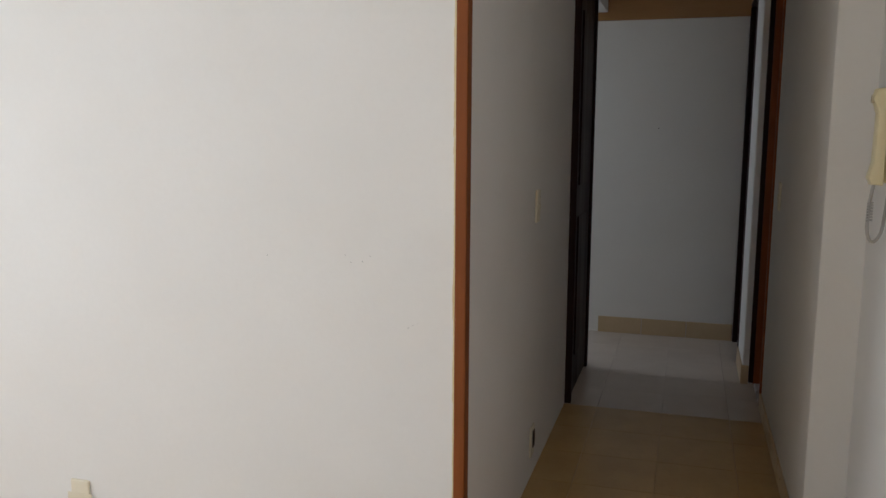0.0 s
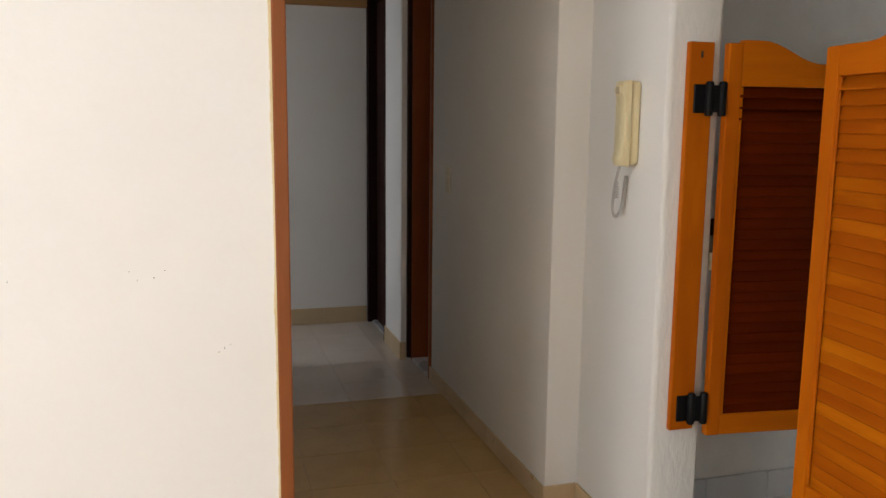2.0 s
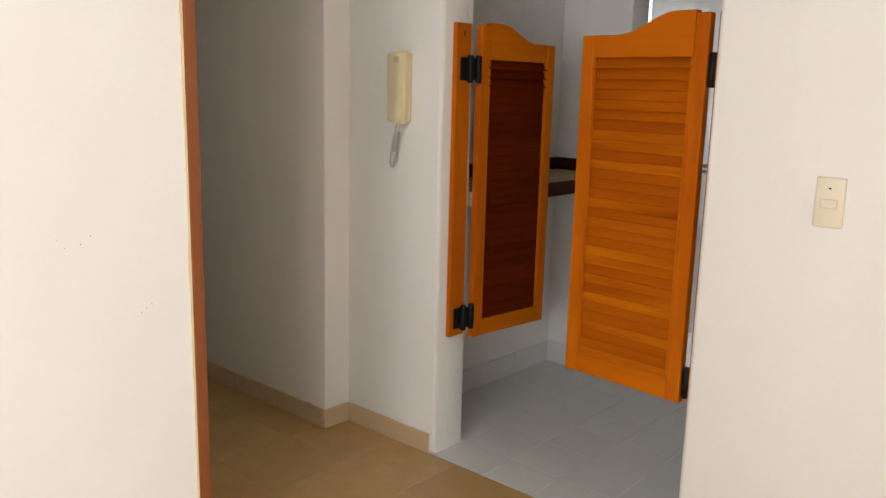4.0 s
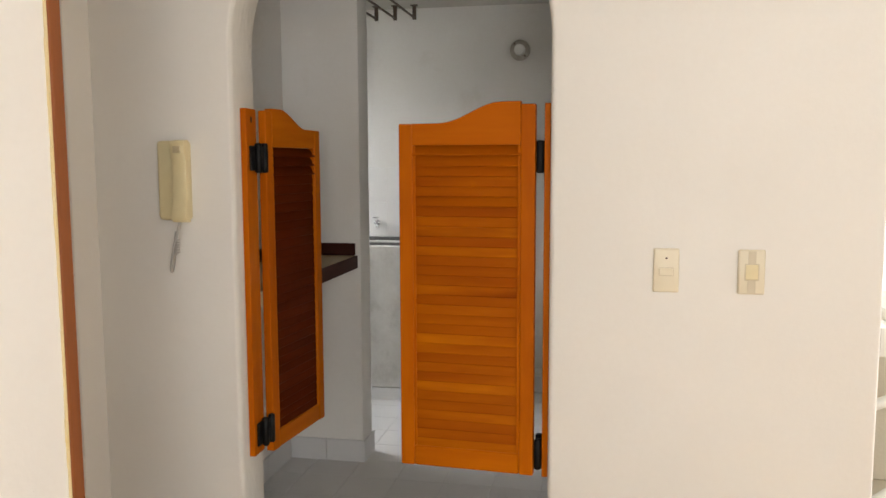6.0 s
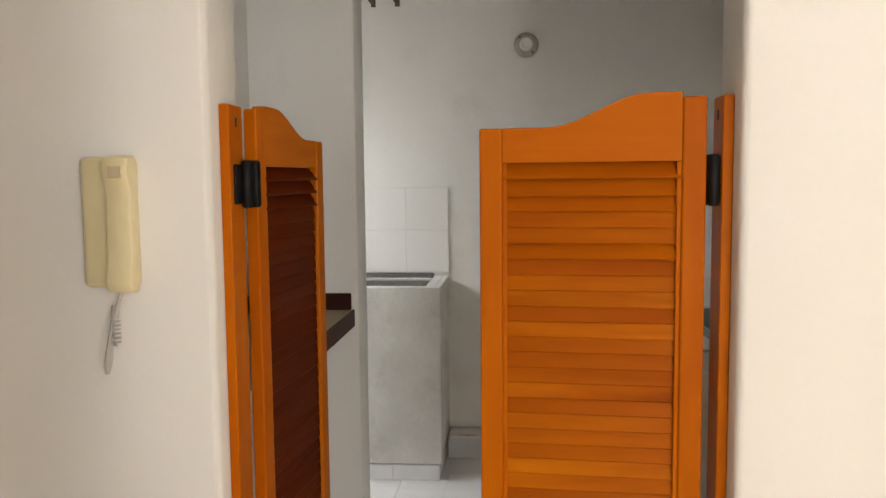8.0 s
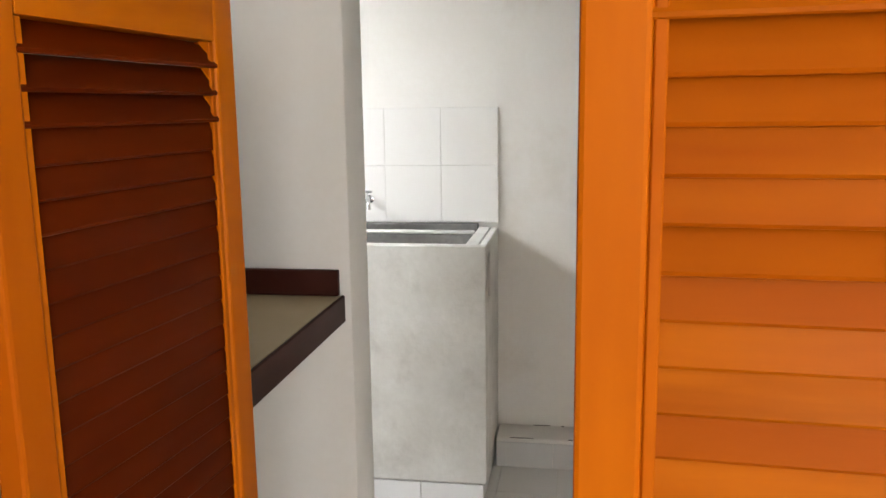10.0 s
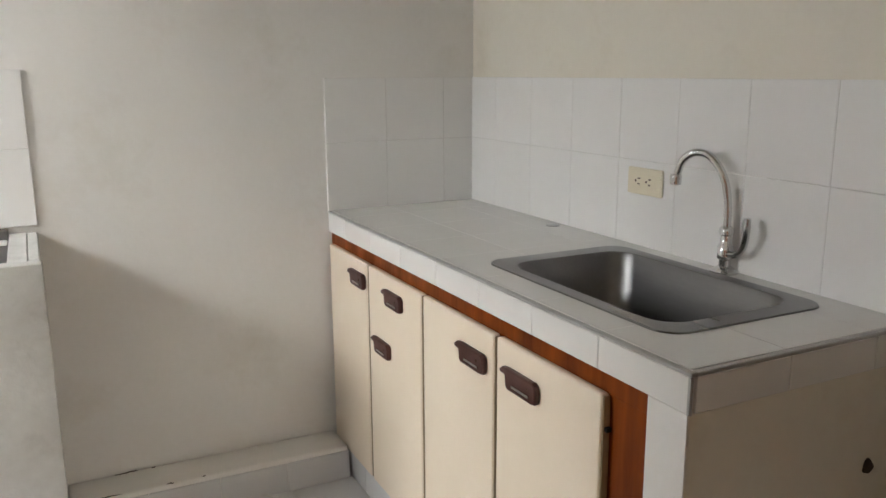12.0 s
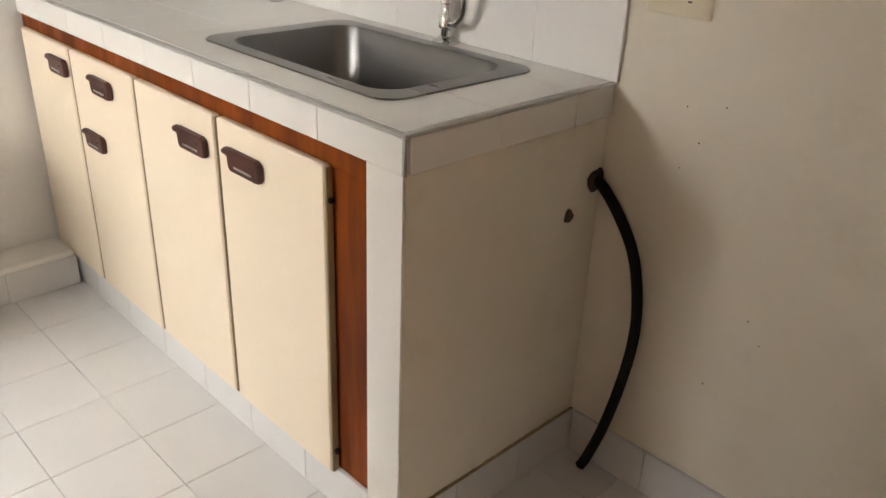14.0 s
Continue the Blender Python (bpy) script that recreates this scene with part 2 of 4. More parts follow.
def prism(outline, axis, a, b, bevel=0.0, segments=2):
    """A closed outline of 2D points, pushed along an axis from a to b. For axis x the outline holds (y, z), for y (x, z), for z (x, y)."""
    bm = bmesh.new()

    def at(p, c):
        return {'x': (c, p[0], p[1]), 'y': (p[0], c, p[1]), 'z': (p[0], p[1], c)}[axis]
    lo = [bm.verts.new(at(p, a)) for p in outline]
    hi = [bm.verts.new(at(p, b)) for p in outline]
    f0, f1 = bm.faces.new(lo), bm.faces.new(list(reversed(hi)))
    n = len(lo)
    for i in range(n):
        bm.faces.new((lo[i], hi[i], hi[(i + 1) % n], lo[(i + 1) % n]))
    bmesh.ops.recalc_face_normals(bm, faces=bm.faces)
    if bevel:
        bmesh.ops.bevel(bm, geom=list(set(f0.edges) | set(f1.edges)), offset=bevel, segments=segments, profile=0.5, affect='EDGES', clamp_overlap=True)
    return bm


def lathe(profile, segments=24, m=None):
    """Rings of (radius, height) about z, closed at both ends."""
    bm = bmesh.new()
    rings = [[bm.verts.new((r * math.cos(2 * math.pi * i / segments), r * math.sin(2 * math.pi * i / segments), h)) for i in range(segments)]
             for r, h in profile]
    for p, q in zip(rings, rings[1:]):
        for i in range(segments):
            bm.faces.new((p[i], p[(i + 1) % segments], q[(i + 1) % segments], q[i]))
    bm.faces.new(list(reversed(rings[0])))
    bm.faces.new(rings[-1])
    bmesh.ops.recalc_face_normals(bm, faces=bm.faces)
    if m:
        bm.transform(m)
    return bm


def smooth_path(points, steps=8):
    """Catmull-Rom through the points."""
    pts = [Vector(p) for p in points]
    pts = [2 * pts[0] - pts[1]] + pts + [2 * pts[-1] - pts[-2]]
    out = []
    for i in range(1, len(pts) - 2):
        a, b, c, d = pts[i - 1:i + 3]
        for s in range(steps):
            t = s / steps
            out.append(0.5 * (2 * b + (c - a) * t + (2 * a - 5 * b + 4 * c - d) * t * t + (3 * b - a - 3 * c + d) * t ** 3))
    return out + [pts[-2]]


def tube(points, radius, sides=10):
    bm = bmesh.new()
    pts = [Vector(p) for p in points]
    rings, up = [], None
    for i, p in enumerate(pts):
        d = (pts[min(i + 1, len(pts) - 1)] - pts[max(i - 1, 0)]).normalized()
        if up is None:
            up = d.orthogonal().normalized()
        up = (up - d * up.dot(d)).normalized()
        side = d.cross(up)
        r = radius[i] if isinstance(radius, list) else radius
        rings.append([bm.verts.new(p + r * (math.cos(2 * math.pi * k / sides) * up + math.sin(2 * math.pi * k / sides) * side)) for k in range(sides)])
    for a, b in zip(rings, rings[1:]):
        for k in range(sides):
            bm.faces.new((a[k], a[(k + 1) % sides], b[(k + 1) % sides], b[k]))
    bm.faces.new(rings[0]), bm.faces.new(rings[-1])
    bmesh.ops.recalc_face_normals(bm, faces=bm.faces)
    return bm


def mesh_of(name, bm, mat, smooth=False):
    bmesh.ops.recalc_face_normals(bm, faces=bm.faces)
    me = bpy.data.meshes.new(name)
    bm.to_mesh(me)
    bm.free()
    me.materials.append(mat)
    if smooth:
        me.polygons.foreach_set("use_smooth", [True] * len(me.polygons))
        me.set_sharp_from_angle(angle=radians(40))
    return me


def structure(name, bm, mat, label, category, smooth=False):
    return tagged(new(name, mesh_of(name, bm, mat, smooth)), label, category, kind="structure")


def thing(name, label, category, at=(0, 0, 0), turn=0.0, group=""):
    ob = new(name)
    ob.empty_display_size = 0.1
    ob.matrix_world = pose(*at, 0, 0, turn)
    return tagged(ob, label, category, group)


def part(name, bm, mat, parent, label="", smooth=False, local=False):
    """One mesh under a thing or part; the bmesh is in world metres, or, with local, in the parent's own."""
    root = parent
    if not local:
        place = Matrix.Identity(4)
        while root:
            place = root.matrix_basis @ place
            root = root.parent
        bm.transform(place.inverted())
    ob = new(name, mesh_of(name, bm, mat, smooth))
    ob.parent = parent
    return tagged(ob, label) if label else ob


def piece(name, me, parent, at):
    ob = new(name, me)
    ob.parent = parent
    ob.location = at
    return ob


# ---- structure ----
ARCH_S, ARCH_N, SPRING = -0.235, 0.700, 1.70
WALL_T = 0.165
HALL_H, KIT_H = 2.45, 2.27

mid, rad = (ARCH_S + ARCH_N) / 2, (ARCH_N - ARCH_S) / 2
arc = [(mid - rad * math.cos(math.pi * i / 28), SPRING + rad * math.sin(math.pi * i / 28)) for i in range(29)]
outline = [(-1.10, 0), (ARCH_S, 0)] + arc + [(ARCH_N, 0), (1.195, 0), (1.195, HALL_H), (-1.10, HALL_H)]
wall_arch = structure("wall_arch", prism(outline, 'x', 0, WALL_T, 0.016, 3), PLASTER,
                      "white plastered wall with a round-arched opening to the kitchen", "wall", True)
wall_arch.data.materials.append(STUCCO)
for poly in wall_arch.data.polygons:
    c = poly.center
    if abs(poly.normal.x) < 0.95 and ARCH_S - 0.02 < c.y < ARCH_N + 0.02 and c.z > 0.01 and c.z < 2.3:
        poly.material_index = 1
structure("wall_corridor_east", boxes((-0.12, WALL_T - 0.003, 1.157, 2.60, 0, HALL_H - 0.002), bevel=0.012, segments=2), PLASTER,
          "white plastered corridor wall with a soft rounded corner", "wall", True)
structure("wall_corridor_west", boxes((-1.15, -1.03, 0.52, 2.39, 0, HALL_H)), PLASTER, "white plastered corridor wall", "wall")
structure("wall_living_north", boxes((-4.2, -1.15, 0.52, 0.64, 0, HALL_H)), PLASTER, "white plastered living room wall with small scuffs", "wall")
# openings in the west and south walls are unseen, placed to steer daylight
structure("wall_living_west", boxes((-4.32, -4.2, -4.0, -2.35, 0, HALL_H), (-4.32, -4.2, -0.45, 0.64, 0, HALL_H), (-4.32, -4.2, -2.35, -0.45, 0, 0.6), (-4.32, -4.2, -2.35, -0.45, 2.2, HALL_H)), PLASTER, "plain white living room wall with an unseen opening added for light", "wall")
structure("wall_living_south", boxes((-4.32, -1.7, -4.12, -4.0, 0, HALL_H), (-0.2, 0.2, -4.12, -4.0, 0, HALL_H), (-1.7, -0.2, -4.12, -4.0, 0, 0.6),
                                     (-1.7, -0.2, -4.12, -4.0, 2.2, HALL_H)), PLASTER, "plain white living room wall with an unseen opening added for light", "wall")
structure("wall_balcony_front", boxes((0.0, WALL_T, -4.0, -3.3, 0, HALL_H), (0.0, WALL_T, -3.3, -1.10, 2.25, HALL_H)), PLASTER,
          "white wall over the balcony opening", "wall")
structure("wall_kitchen_south", boxes((WALL_T, 2.605, -1.10, -0.89, 0, HALL_H)), CREAM_PLASTER, "cream painted kitchen wall, stained near the floor", "wall")
structure("wall_kitchen_east", boxes((2.605, 2.75, -1.10, 1.34, 0, HALL_H), (2.605, 2.75, 1.34, 1.72, 0, 1.30), (2.605, 2.75, 1.34, 1.72, 2.02, HALL_H), (2.605, 2.75, 1.72, 1.90, 0, HALL_H)), KITCHEN_PLASTER, "off-white kitchen wall, grimy near the floor", "wall")
structure("wall_recess", boxes((WALL_T, 1.185, 1.02, 1.157, 0, HALL_H)), KITCHEN_PLASTER, "plain kitchen wall behind the shelf", "wall")
structure("wall_partition", boxes((1.185, 1.33, 0.67, 1.90, 0, HALL_H), bevel=0.008, segments=2), KITCHEN_PLASTER,
          "white partition wall between kitchen and laundry corner", "wall", True)
structure("wall_laundry_north", boxes((1.33, 1.45, 1.75, 1.90, 0, HALL_H), (2.5, 2.605, 1.75, 1.90, 0, HALL_H), (1.45, 2.5, 1.75, 1.90, 0, 1.05),
                                      (1.45, 2.5, 1.75, 1.90, 1.88, HALL_H)), KITCHEN_PLASTER, "laundry wall with a window opening", "wall")
structure("wall_corridor_end", boxes((-3.6, -0.19, 3.92, 4.05, 0, HALL_H)), PLASTER, "white wall closing the corridor", "wall")
structure("wall_bedroom", boxes((-3.6, -3.48, 2.27, 2.9, 0, HALL_H), (-3.6, -3.48, 2.9, 3.9, 0, 0.8), (-3.6, -3.48, 2.9, 3.9, 2.1, HALL_H),
                                (-3.48, -1.15, 2.27, 2.39, 0, HALL_H)), PLASTER, "plain bedroom walls with a window opening", "wall")
structure("wall_corridor_west_door", boxes((-1.15, -1.03, 2.39, 3.08, 2.05, HALL_H), (-1.15, -1.03, 3.08, 3.92, 2.05, HALL_H)), PLASTER,
          "white wall above the corridor doors", "wall")
structure("wall_pilaster", boxes((-0.183, 0.75, 2.995, 3.38, 0, HALL_H), bevel=0.006), PLASTER, "narrow white wall end between two dark doors", "wall", True)
structure("wall_corridor_east_door", boxes((-0.12, WALL_T, 2.60, 2.995, 2.05, HALL_H)), PLASTER, "white wall above the side door", "wall")
structure("wall_side_room", boxes((0.75, 0.87, 2.60, 4.05, 0, HALL_H), (-0.19, 0.87, 3.96, 4.05, 0, HALL_H)), PLASTER, "plain walls of the dark side room", "wall")
structure("ceiling_kitchen", boxes((WALL_T, 2.605, -0.89, 1.75, KIT_H, KIT_H + 0.1)), KITCHEN_CEILING, "plain kitchen ceiling, greyed to bounce less light", "ceiling")
structure("ceiling_hall", boxes((-4.32, 2.75, -4.12, 4.05, HALL_H, HALL_H + 0.12)), CEILING, "plain white ceiling", "ceiling")
structure("backdrop", boxes((9.0, 9.1, -14, 10, -0.3, 9)), GLOW, "bright overcast distance beyond the balcony", "backdrop")
structure("ground", boxes((-60, 60, -60, 60, -0.4, -0.3)), PATIO, "bare pale ground outside", "ground")

hall_floor = structure("floor_hall", boxes((-4.32, 0.0, -4.12, 2.39, -0.3, -0.006)), HALL_GROUT, "dark grout bed under the hall tiles", "floor")
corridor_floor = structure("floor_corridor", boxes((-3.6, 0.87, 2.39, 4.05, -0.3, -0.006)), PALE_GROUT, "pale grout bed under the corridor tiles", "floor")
kitchen_floor = structure("floor_kitchen", boxes((0.0, 2.75, -1.10, 2.39, -0.3, -0.006)), GROUT, "grout bed under the white kitchen tiles", "floor")

# ---- corridor fittings ----
trim = thing("door_trim", "reddish-brown wooden edging strip on the wall's corner", "trim", (-1.05, 0.52, 0))
part("strip", boxes((-1.059, -1.0285, 0.512, 0.555, 0, HALL_H), bevel=0.004, segments=2), TRIM_WOOD, trim)
bead = bmesh.new()
rng = random.Random(5)
for i in range(110):
    z = 0.02 + i * 0.022
    w = 0.003 + 0.006 * max(0.0, noise.noise(Vector((3.1, z * 5, 0.7)))) + rng.uniform(0, 0.0015)
    box(bead, -1.059 - w, -1.0585, 0.5165, 0.5205, z, z + 0.0215)
part("mastic_bead", bead, MASTIC, trim, "yellowed uneven mastic along the strip")


def panel_door(name, label, plane, a, b, top, side, mat, depth=0.035, knob=True):
    """A wooden door leaf with two raised panels and a knob, in a plane of constant x, its face turned to side."""
    d = tagged(thing(name, label, "door", (plane, (a + b) / 2, 0)), kind="structure")
    lo, hi = sorted((plane, plane - side * depth))
    part("leaf", boxes((lo, hi, a, b, 0.01, top), bevel=0.003), mat, d)
    w = b - a
    for z0, z1 in ((0.2, 0.9), (1.05, top - 0.15)):
        p0, p1 = sorted((plane + side * 0.0005, plane + side * 0.009))
        part("panel", boxes((p0, p1, a + w * 0.2, b - w * 0.2, z0, z1), bevel=0.004), mat, d)
    if knob:
        part("knob", lathe([(0.026, 0), (0.026, 0.004), (0.011, 0.006), (0.011, 0.025), (0.024, 0.032), (0.027, 0.045), (0.018, 0.056)], 16,
                       Matrix.Translation((plane, a + 0.06, 0.98)) @ Euler((0, radians(90 * side), 0)).to_matrix().to_4x4()), CHROME, d, smooth=True)
    return d


panel_door("door_1", "very dark brown closed wooden door in the corridor", -1.014, 2.425, 3.048, 2.03, 1, DARK_WOOD, knob=False)
panel_door("door_2", "reddish-brown wooden door set back in its frame", 0.05, 2.63, 2.965, 2.03, -1, DOOR_WOOD)


def door_frame(name, label, x0, x1, a, b, top, mat, w=0.04, skip=()):
    f = tagged(thing(name, label, "door frame", ((x0 + x1) / 2, (a + b) / 2, 0)), kind="structure")
    part("jamb", boxes((x0, x1, a, a + w, 0, top), bevel=0.004), mat, f)
    part("jamb", boxes((x0, x1, b - w, b, 0, top), bevel=0.004), mat, f)
    part("head", boxes((x0, x1, a, b, top + 0.001, top + 0.02), bevel=0.002), mat, f)


door_frame("door_frame", "dark brown wooden door frame", -1.155, -1.000, 2.392, 3.08, 2.03, DARK_WOOD, 0.03)
door_frame("door_frame", "reddish-brown wooden frame of the set-back door", -0.128, 0.10, 2.602, 2.993, 2.03, DOOR_WOOD, 0.028)
panel_door("door_3", "nearly black closed wooden door beside the end wall", -0.130, 3.425, 3.875, 2.03, -1, DARK_WOOD, knob=False)
door_frame("door_frame", "nearly black wooden frame beside the end wall", -0.188, -0.06, 3.382, 3.917, 2.05, DARK_WOOD, 0.036)
structure("door_sill", boxes((-0.16, 0.10, 3.39, 3.91, -0.02, 0.012), bevel=0.003), THRESHOLD, "grey marble threshold", "sill")
structure("wall_end_door", boxes((-0.17, 0.0, 3.38, 3.92, 2.072, HALL_H)), PLASTER, "white wall above the end door", "wall")
structure("door_casing", boxes((-0.152, -0.098, 2.972, 2.9945, 0.012, 2.05), bevel=0.003), DARK_WOOD, "very dark wooden casing beside the brown door", "trim")
header = tagged(thing("door_header", "honey-brown wooden panel across the corridor's end", "trim", (-0.6, 3.9, 2.0)), kind="structure")
part("board", boxes((-1.15, -0.16, 3.890, 3.918, 2.0, HALL_H - 0.002), bevel=0.004), BEAM_WOOD, header)
structure("door_sill", boxes((-0.125, 0.16, 2.60, 2.995, -0.02, 0.014), bevel=0.003), THRESHOLD, "grey marble threshold", "sill")

skirting = structure("baseboard_corridor", boxes((-1.029, -0.192, 3.9165, 3.92, 0, 0.10)), GROUT, "beige tile skirting along the corridor walls", "baseboard")
for i in range(3):
    x0 = -1.03 + i * 0.28
    part("tile", boxes((x0, x0 + 0.277, 3.908, 3.9165, 0.0, 0.105), bevel=0.0015), BASE_TILE, skirting)
for i in range(5):
    y0 = 1.16 + i * 0.288
    part("tile", boxes((-0.129, -0.1205, y0, y0 + 0.286, 0.0, 0.075), bevel=0.0015), BASE_TILE, skirting)
part("tile", boxes((-0.128, -0.003, 1.148, 1.1565, 0.0, 0.075), bevel=0.0015), BASE_TILE, skirting)
part("tile", boxes((-0.0085, -0.0005, 0.72, 1.147, 0.0, 0.075), bevel=0.0015), BASE_TILE, skirting)
part("tile", boxes((-0.191, -0.183, 2.987, 3.38, 0, 0.10), bevel=0.0015), BASE_TILE, skirting)
part("tile", boxes((-0.191, -0.153, 2.9865, 2.9945, 0, 0.10), bevel=0.0015), BASE_TILE, skirting)

# ---- wall plates ----


def plate(name, label, at, normal, upright=True, kind="blank", group=""):
    """A rounded wall plate centred at a point of a wall. normal: 'x-', 'x+', 'y+' or 'y-'."""
    turn = {'x-': -90, 'x+': 90, 'y+': 180, 'y-': 0}[normal]
    p = thing(name, label, "socket" if kind == "outlet" else "switch", at, turn, group)
    w, h = (0.068, 0.120) if upright else (0.128, 0.068)
    part("cover", boxes((-w / 2, w / 2, -0.009, 0, -h / 2, h / 2), bevel=0.005, segments=3), PLATE_PLASTIC, p, smooth=True, local=True)
    if kind == "switch":
        part("surround", boxes((-0.0185, 0.0185, -0.0102, -0.0088, -0.0225, 0.0225)), SWITCH_SHADE, p, local=True)
        part("edge", boxes((-w / 2 - 0.0012, -w / 2 + 0.0005, -0.006, 0, -h / 2 + 0.004, h / 2 - 0.004)), SWITCH_SHADE, p, local=True)
        part("rocker", boxes((-0.016, 0.016, -0.013, -0.0104, -0.02, 0.02), bevel=0.002), CREAM_PLASTIC, p, "yellowed rocker", local=True)
        for z0 in (-0.056, 0.021):
            part("strip", boxes((-0.010, 0.010, -0.0105, -0.0092, z0, z0 + 0.035)), SWITCH_SHADE, p, local=True)
    if kind == "blank":
        part("surround", boxes((-0.0195, 0.0195, -0.0100, -0.0088, -0.0145, 0.0085)), SWITCH_SHADE, p, local=True)
        part("rocker", boxes((-0.018, 0.018, -0.0125, -0.0102, -0.013, 0.007), bevel=0.001), PLATE_PLASTIC, p, local=True)
        part("marker", boxes((-0.003, 0.003, -0.0125, -0.0118, 0.032, 0.036)), HANDLE_BROWN, p, local=True)
    if kind == "outlet":
        part("insert", boxes((-0.045, 0.045, -0.0105, -0.0092, -0.018, 0.018), bevel=0.0006), PLATE_PLASTIC, p, local=True)
        for cx in (-0.02, 0.02):
            if not upright:
                for q in ((cx - 0.002, cx + 0.008, 0.006, 0.009), (cx - 0.002, cx + 0.006, -0.008, -0.005), (cx - 0.012, cx - 0.007, -0.002, 0.003)):
                    part("slot", boxes((q[0], q[1], -0.0112, -0.0106, q[2], q[3])), HANDLE_BROWN, p, local=True)
    return p


plate("light_switch", "ivory plastic switch plate on the white wall", (0, -0.550, 1.062), 'x-', True, "blank")
plate("light_switch", "ivory switch plate with a yellowed rocker", (0, -0.770, 1.062), 'x-', True, "switch")
plate("light_switch", "ivory switch plate on the corridor wall", (-1.03, 1.51, 1.04), 'x+', True, "blank")
plate("light_switch", "ivory switch plate beside the corridor", (-0.12, 2.317, 1.04), 'x-', True, "blank")
box_plate = plate("wall_socket", "open socket box low on the corridor wall", (-1.03, 1.487, 0.150), 'x+', True, "outlet")
# proud dark insert stands in for the box's shaded inside
part("opening", boxes((-0.020, 0.020, -0.0128, -0.0108, -0.022, 0.042), bevel=0.0005), HOLE, box_plate, "dark open box", local=True)
plate("wall_socket", "ivory socket plate low on the living room wall", (-2.25, 0.52, 0.185), 'y-', True, "outlet")
plate("wall_socket", "cream double socket plate on the kitchen wall", (0.840, -0.89, 1.046), 'y+', False, "outlet")
plate("wall_socket", "cream double socket plate on the splashback tiles", (1.684, -0.881, 1.040), 'y+', False, "outlet")

# a raised spot whose dark colour gives the pit's shade
def nail_hole(label, at, normal, size):
    h = thing("nail_hole", label, "nail hole", at)
    turn = {'x-': (0, radians(-90), 0), 'y-': (radians(90), 0, 0), 'y+': (radians(-90), 0, 0)}[normal]
    part("pit", lathe([(size, 0.0001), (size * 0.8, 0.0008), (size * 0.3, 0.001)], 9, Matrix.Translation(at) @ Euler(turn).to_matrix().to_4x4()), HOLE, h)


for x, z, q in ((-1.312, 0.970, 0.0013), (-1.345, 0.966, 0.001), (-1.29, 0.985, 0.001), (-1.36, 0.985, 0.0009), (-1.173, 0.808, 0.0014), (-1.185, 0.800, 0.0012), (-1.16, 0.815, 0.001), (-1.59, 0.974, 0.001)):
    nail_hole("tiny dark nail hole in the white wall", (x, 0.52, z), 'y-', q)
nail_hole("tiny dark nail hole in the end wall", (-0.694, 3.92, 1.332), 'y-', 0.003)
for x, z, q in ((0.760, 0.80, 0.0018), (0.795, 0.86, 0.0015), (0.720, 0.875, 0.0016), (0.79, 0.745, 0.0013), (0.60, 0.50, 0.0016), (0.57, 0.46, 0.0013), (0.66, 0.33, 0.002)):
    nail_hole("small dark pit in the kitchen plaster", (x, -0.89, z), 'y+', q)
for x, z in ((1.62, 1.545), (1.76, 1.538)):
    nail_hole("small plugged hole above the splashback", (x, -0.89, z), 'y+', 0.006)

# ---- intercom phone ----
phone = thing("intercom_phone", "yellowed cream intercom handset on its wall cradle", "telephone", (0, 0.88, 1.18))
part("cradle", boxes((-0.034, 0, 0.832, 0.932, 1.185, 1.422), bevel=0.012, segments=3), CREAM_PLASTIC, phone, smooth=True)
part("handset", prism([(-0.035, 1.180), (-0.062, 1.182), (-0.070, 1.20), (-0.060, 1.24), (-0.058, 1.36), (-0.070, 1.395), (-0.064, 1.420), (-0.035, 1.424)],
                      'y', 0.822, 0.872, 0.007, 2), CREAM_PLASTIC, phone, smooth=True)
part("button", boxes((-0.0725, -0.066, 0.834, 0.856, 1.385, 1.405), bevel=0.001), SHELF_TOP, phone, "brownish speaker patch")
part("cord", tube(smooth_path([(-0.052, 0.850, 1.184), (-0.056, 0.868, 1.12), (-0.052, 0.884, 1.055), (-0.036, 0.892, 1.030), (-0.018, 0.894, 1.055), (-0.012, 0.892, 1.11), (-0.010, 0.888, 1.150)], 8), 0.0042, 8),
     GREY_CORD, phone, "thin grey hanging cord", smooth=True)
coil = [(-0.054 + 0.006 * math.cos(a), 0.862 + 0.006 * math.sin(a), 1.135 - 0.0012 * a) for a in [i * math.pi / 6 for i in range(80)]]
part("coil", tube(coil, 0.002, 6), GREY_CORD, phone, smooth=True)

# ---- saloon doors ----


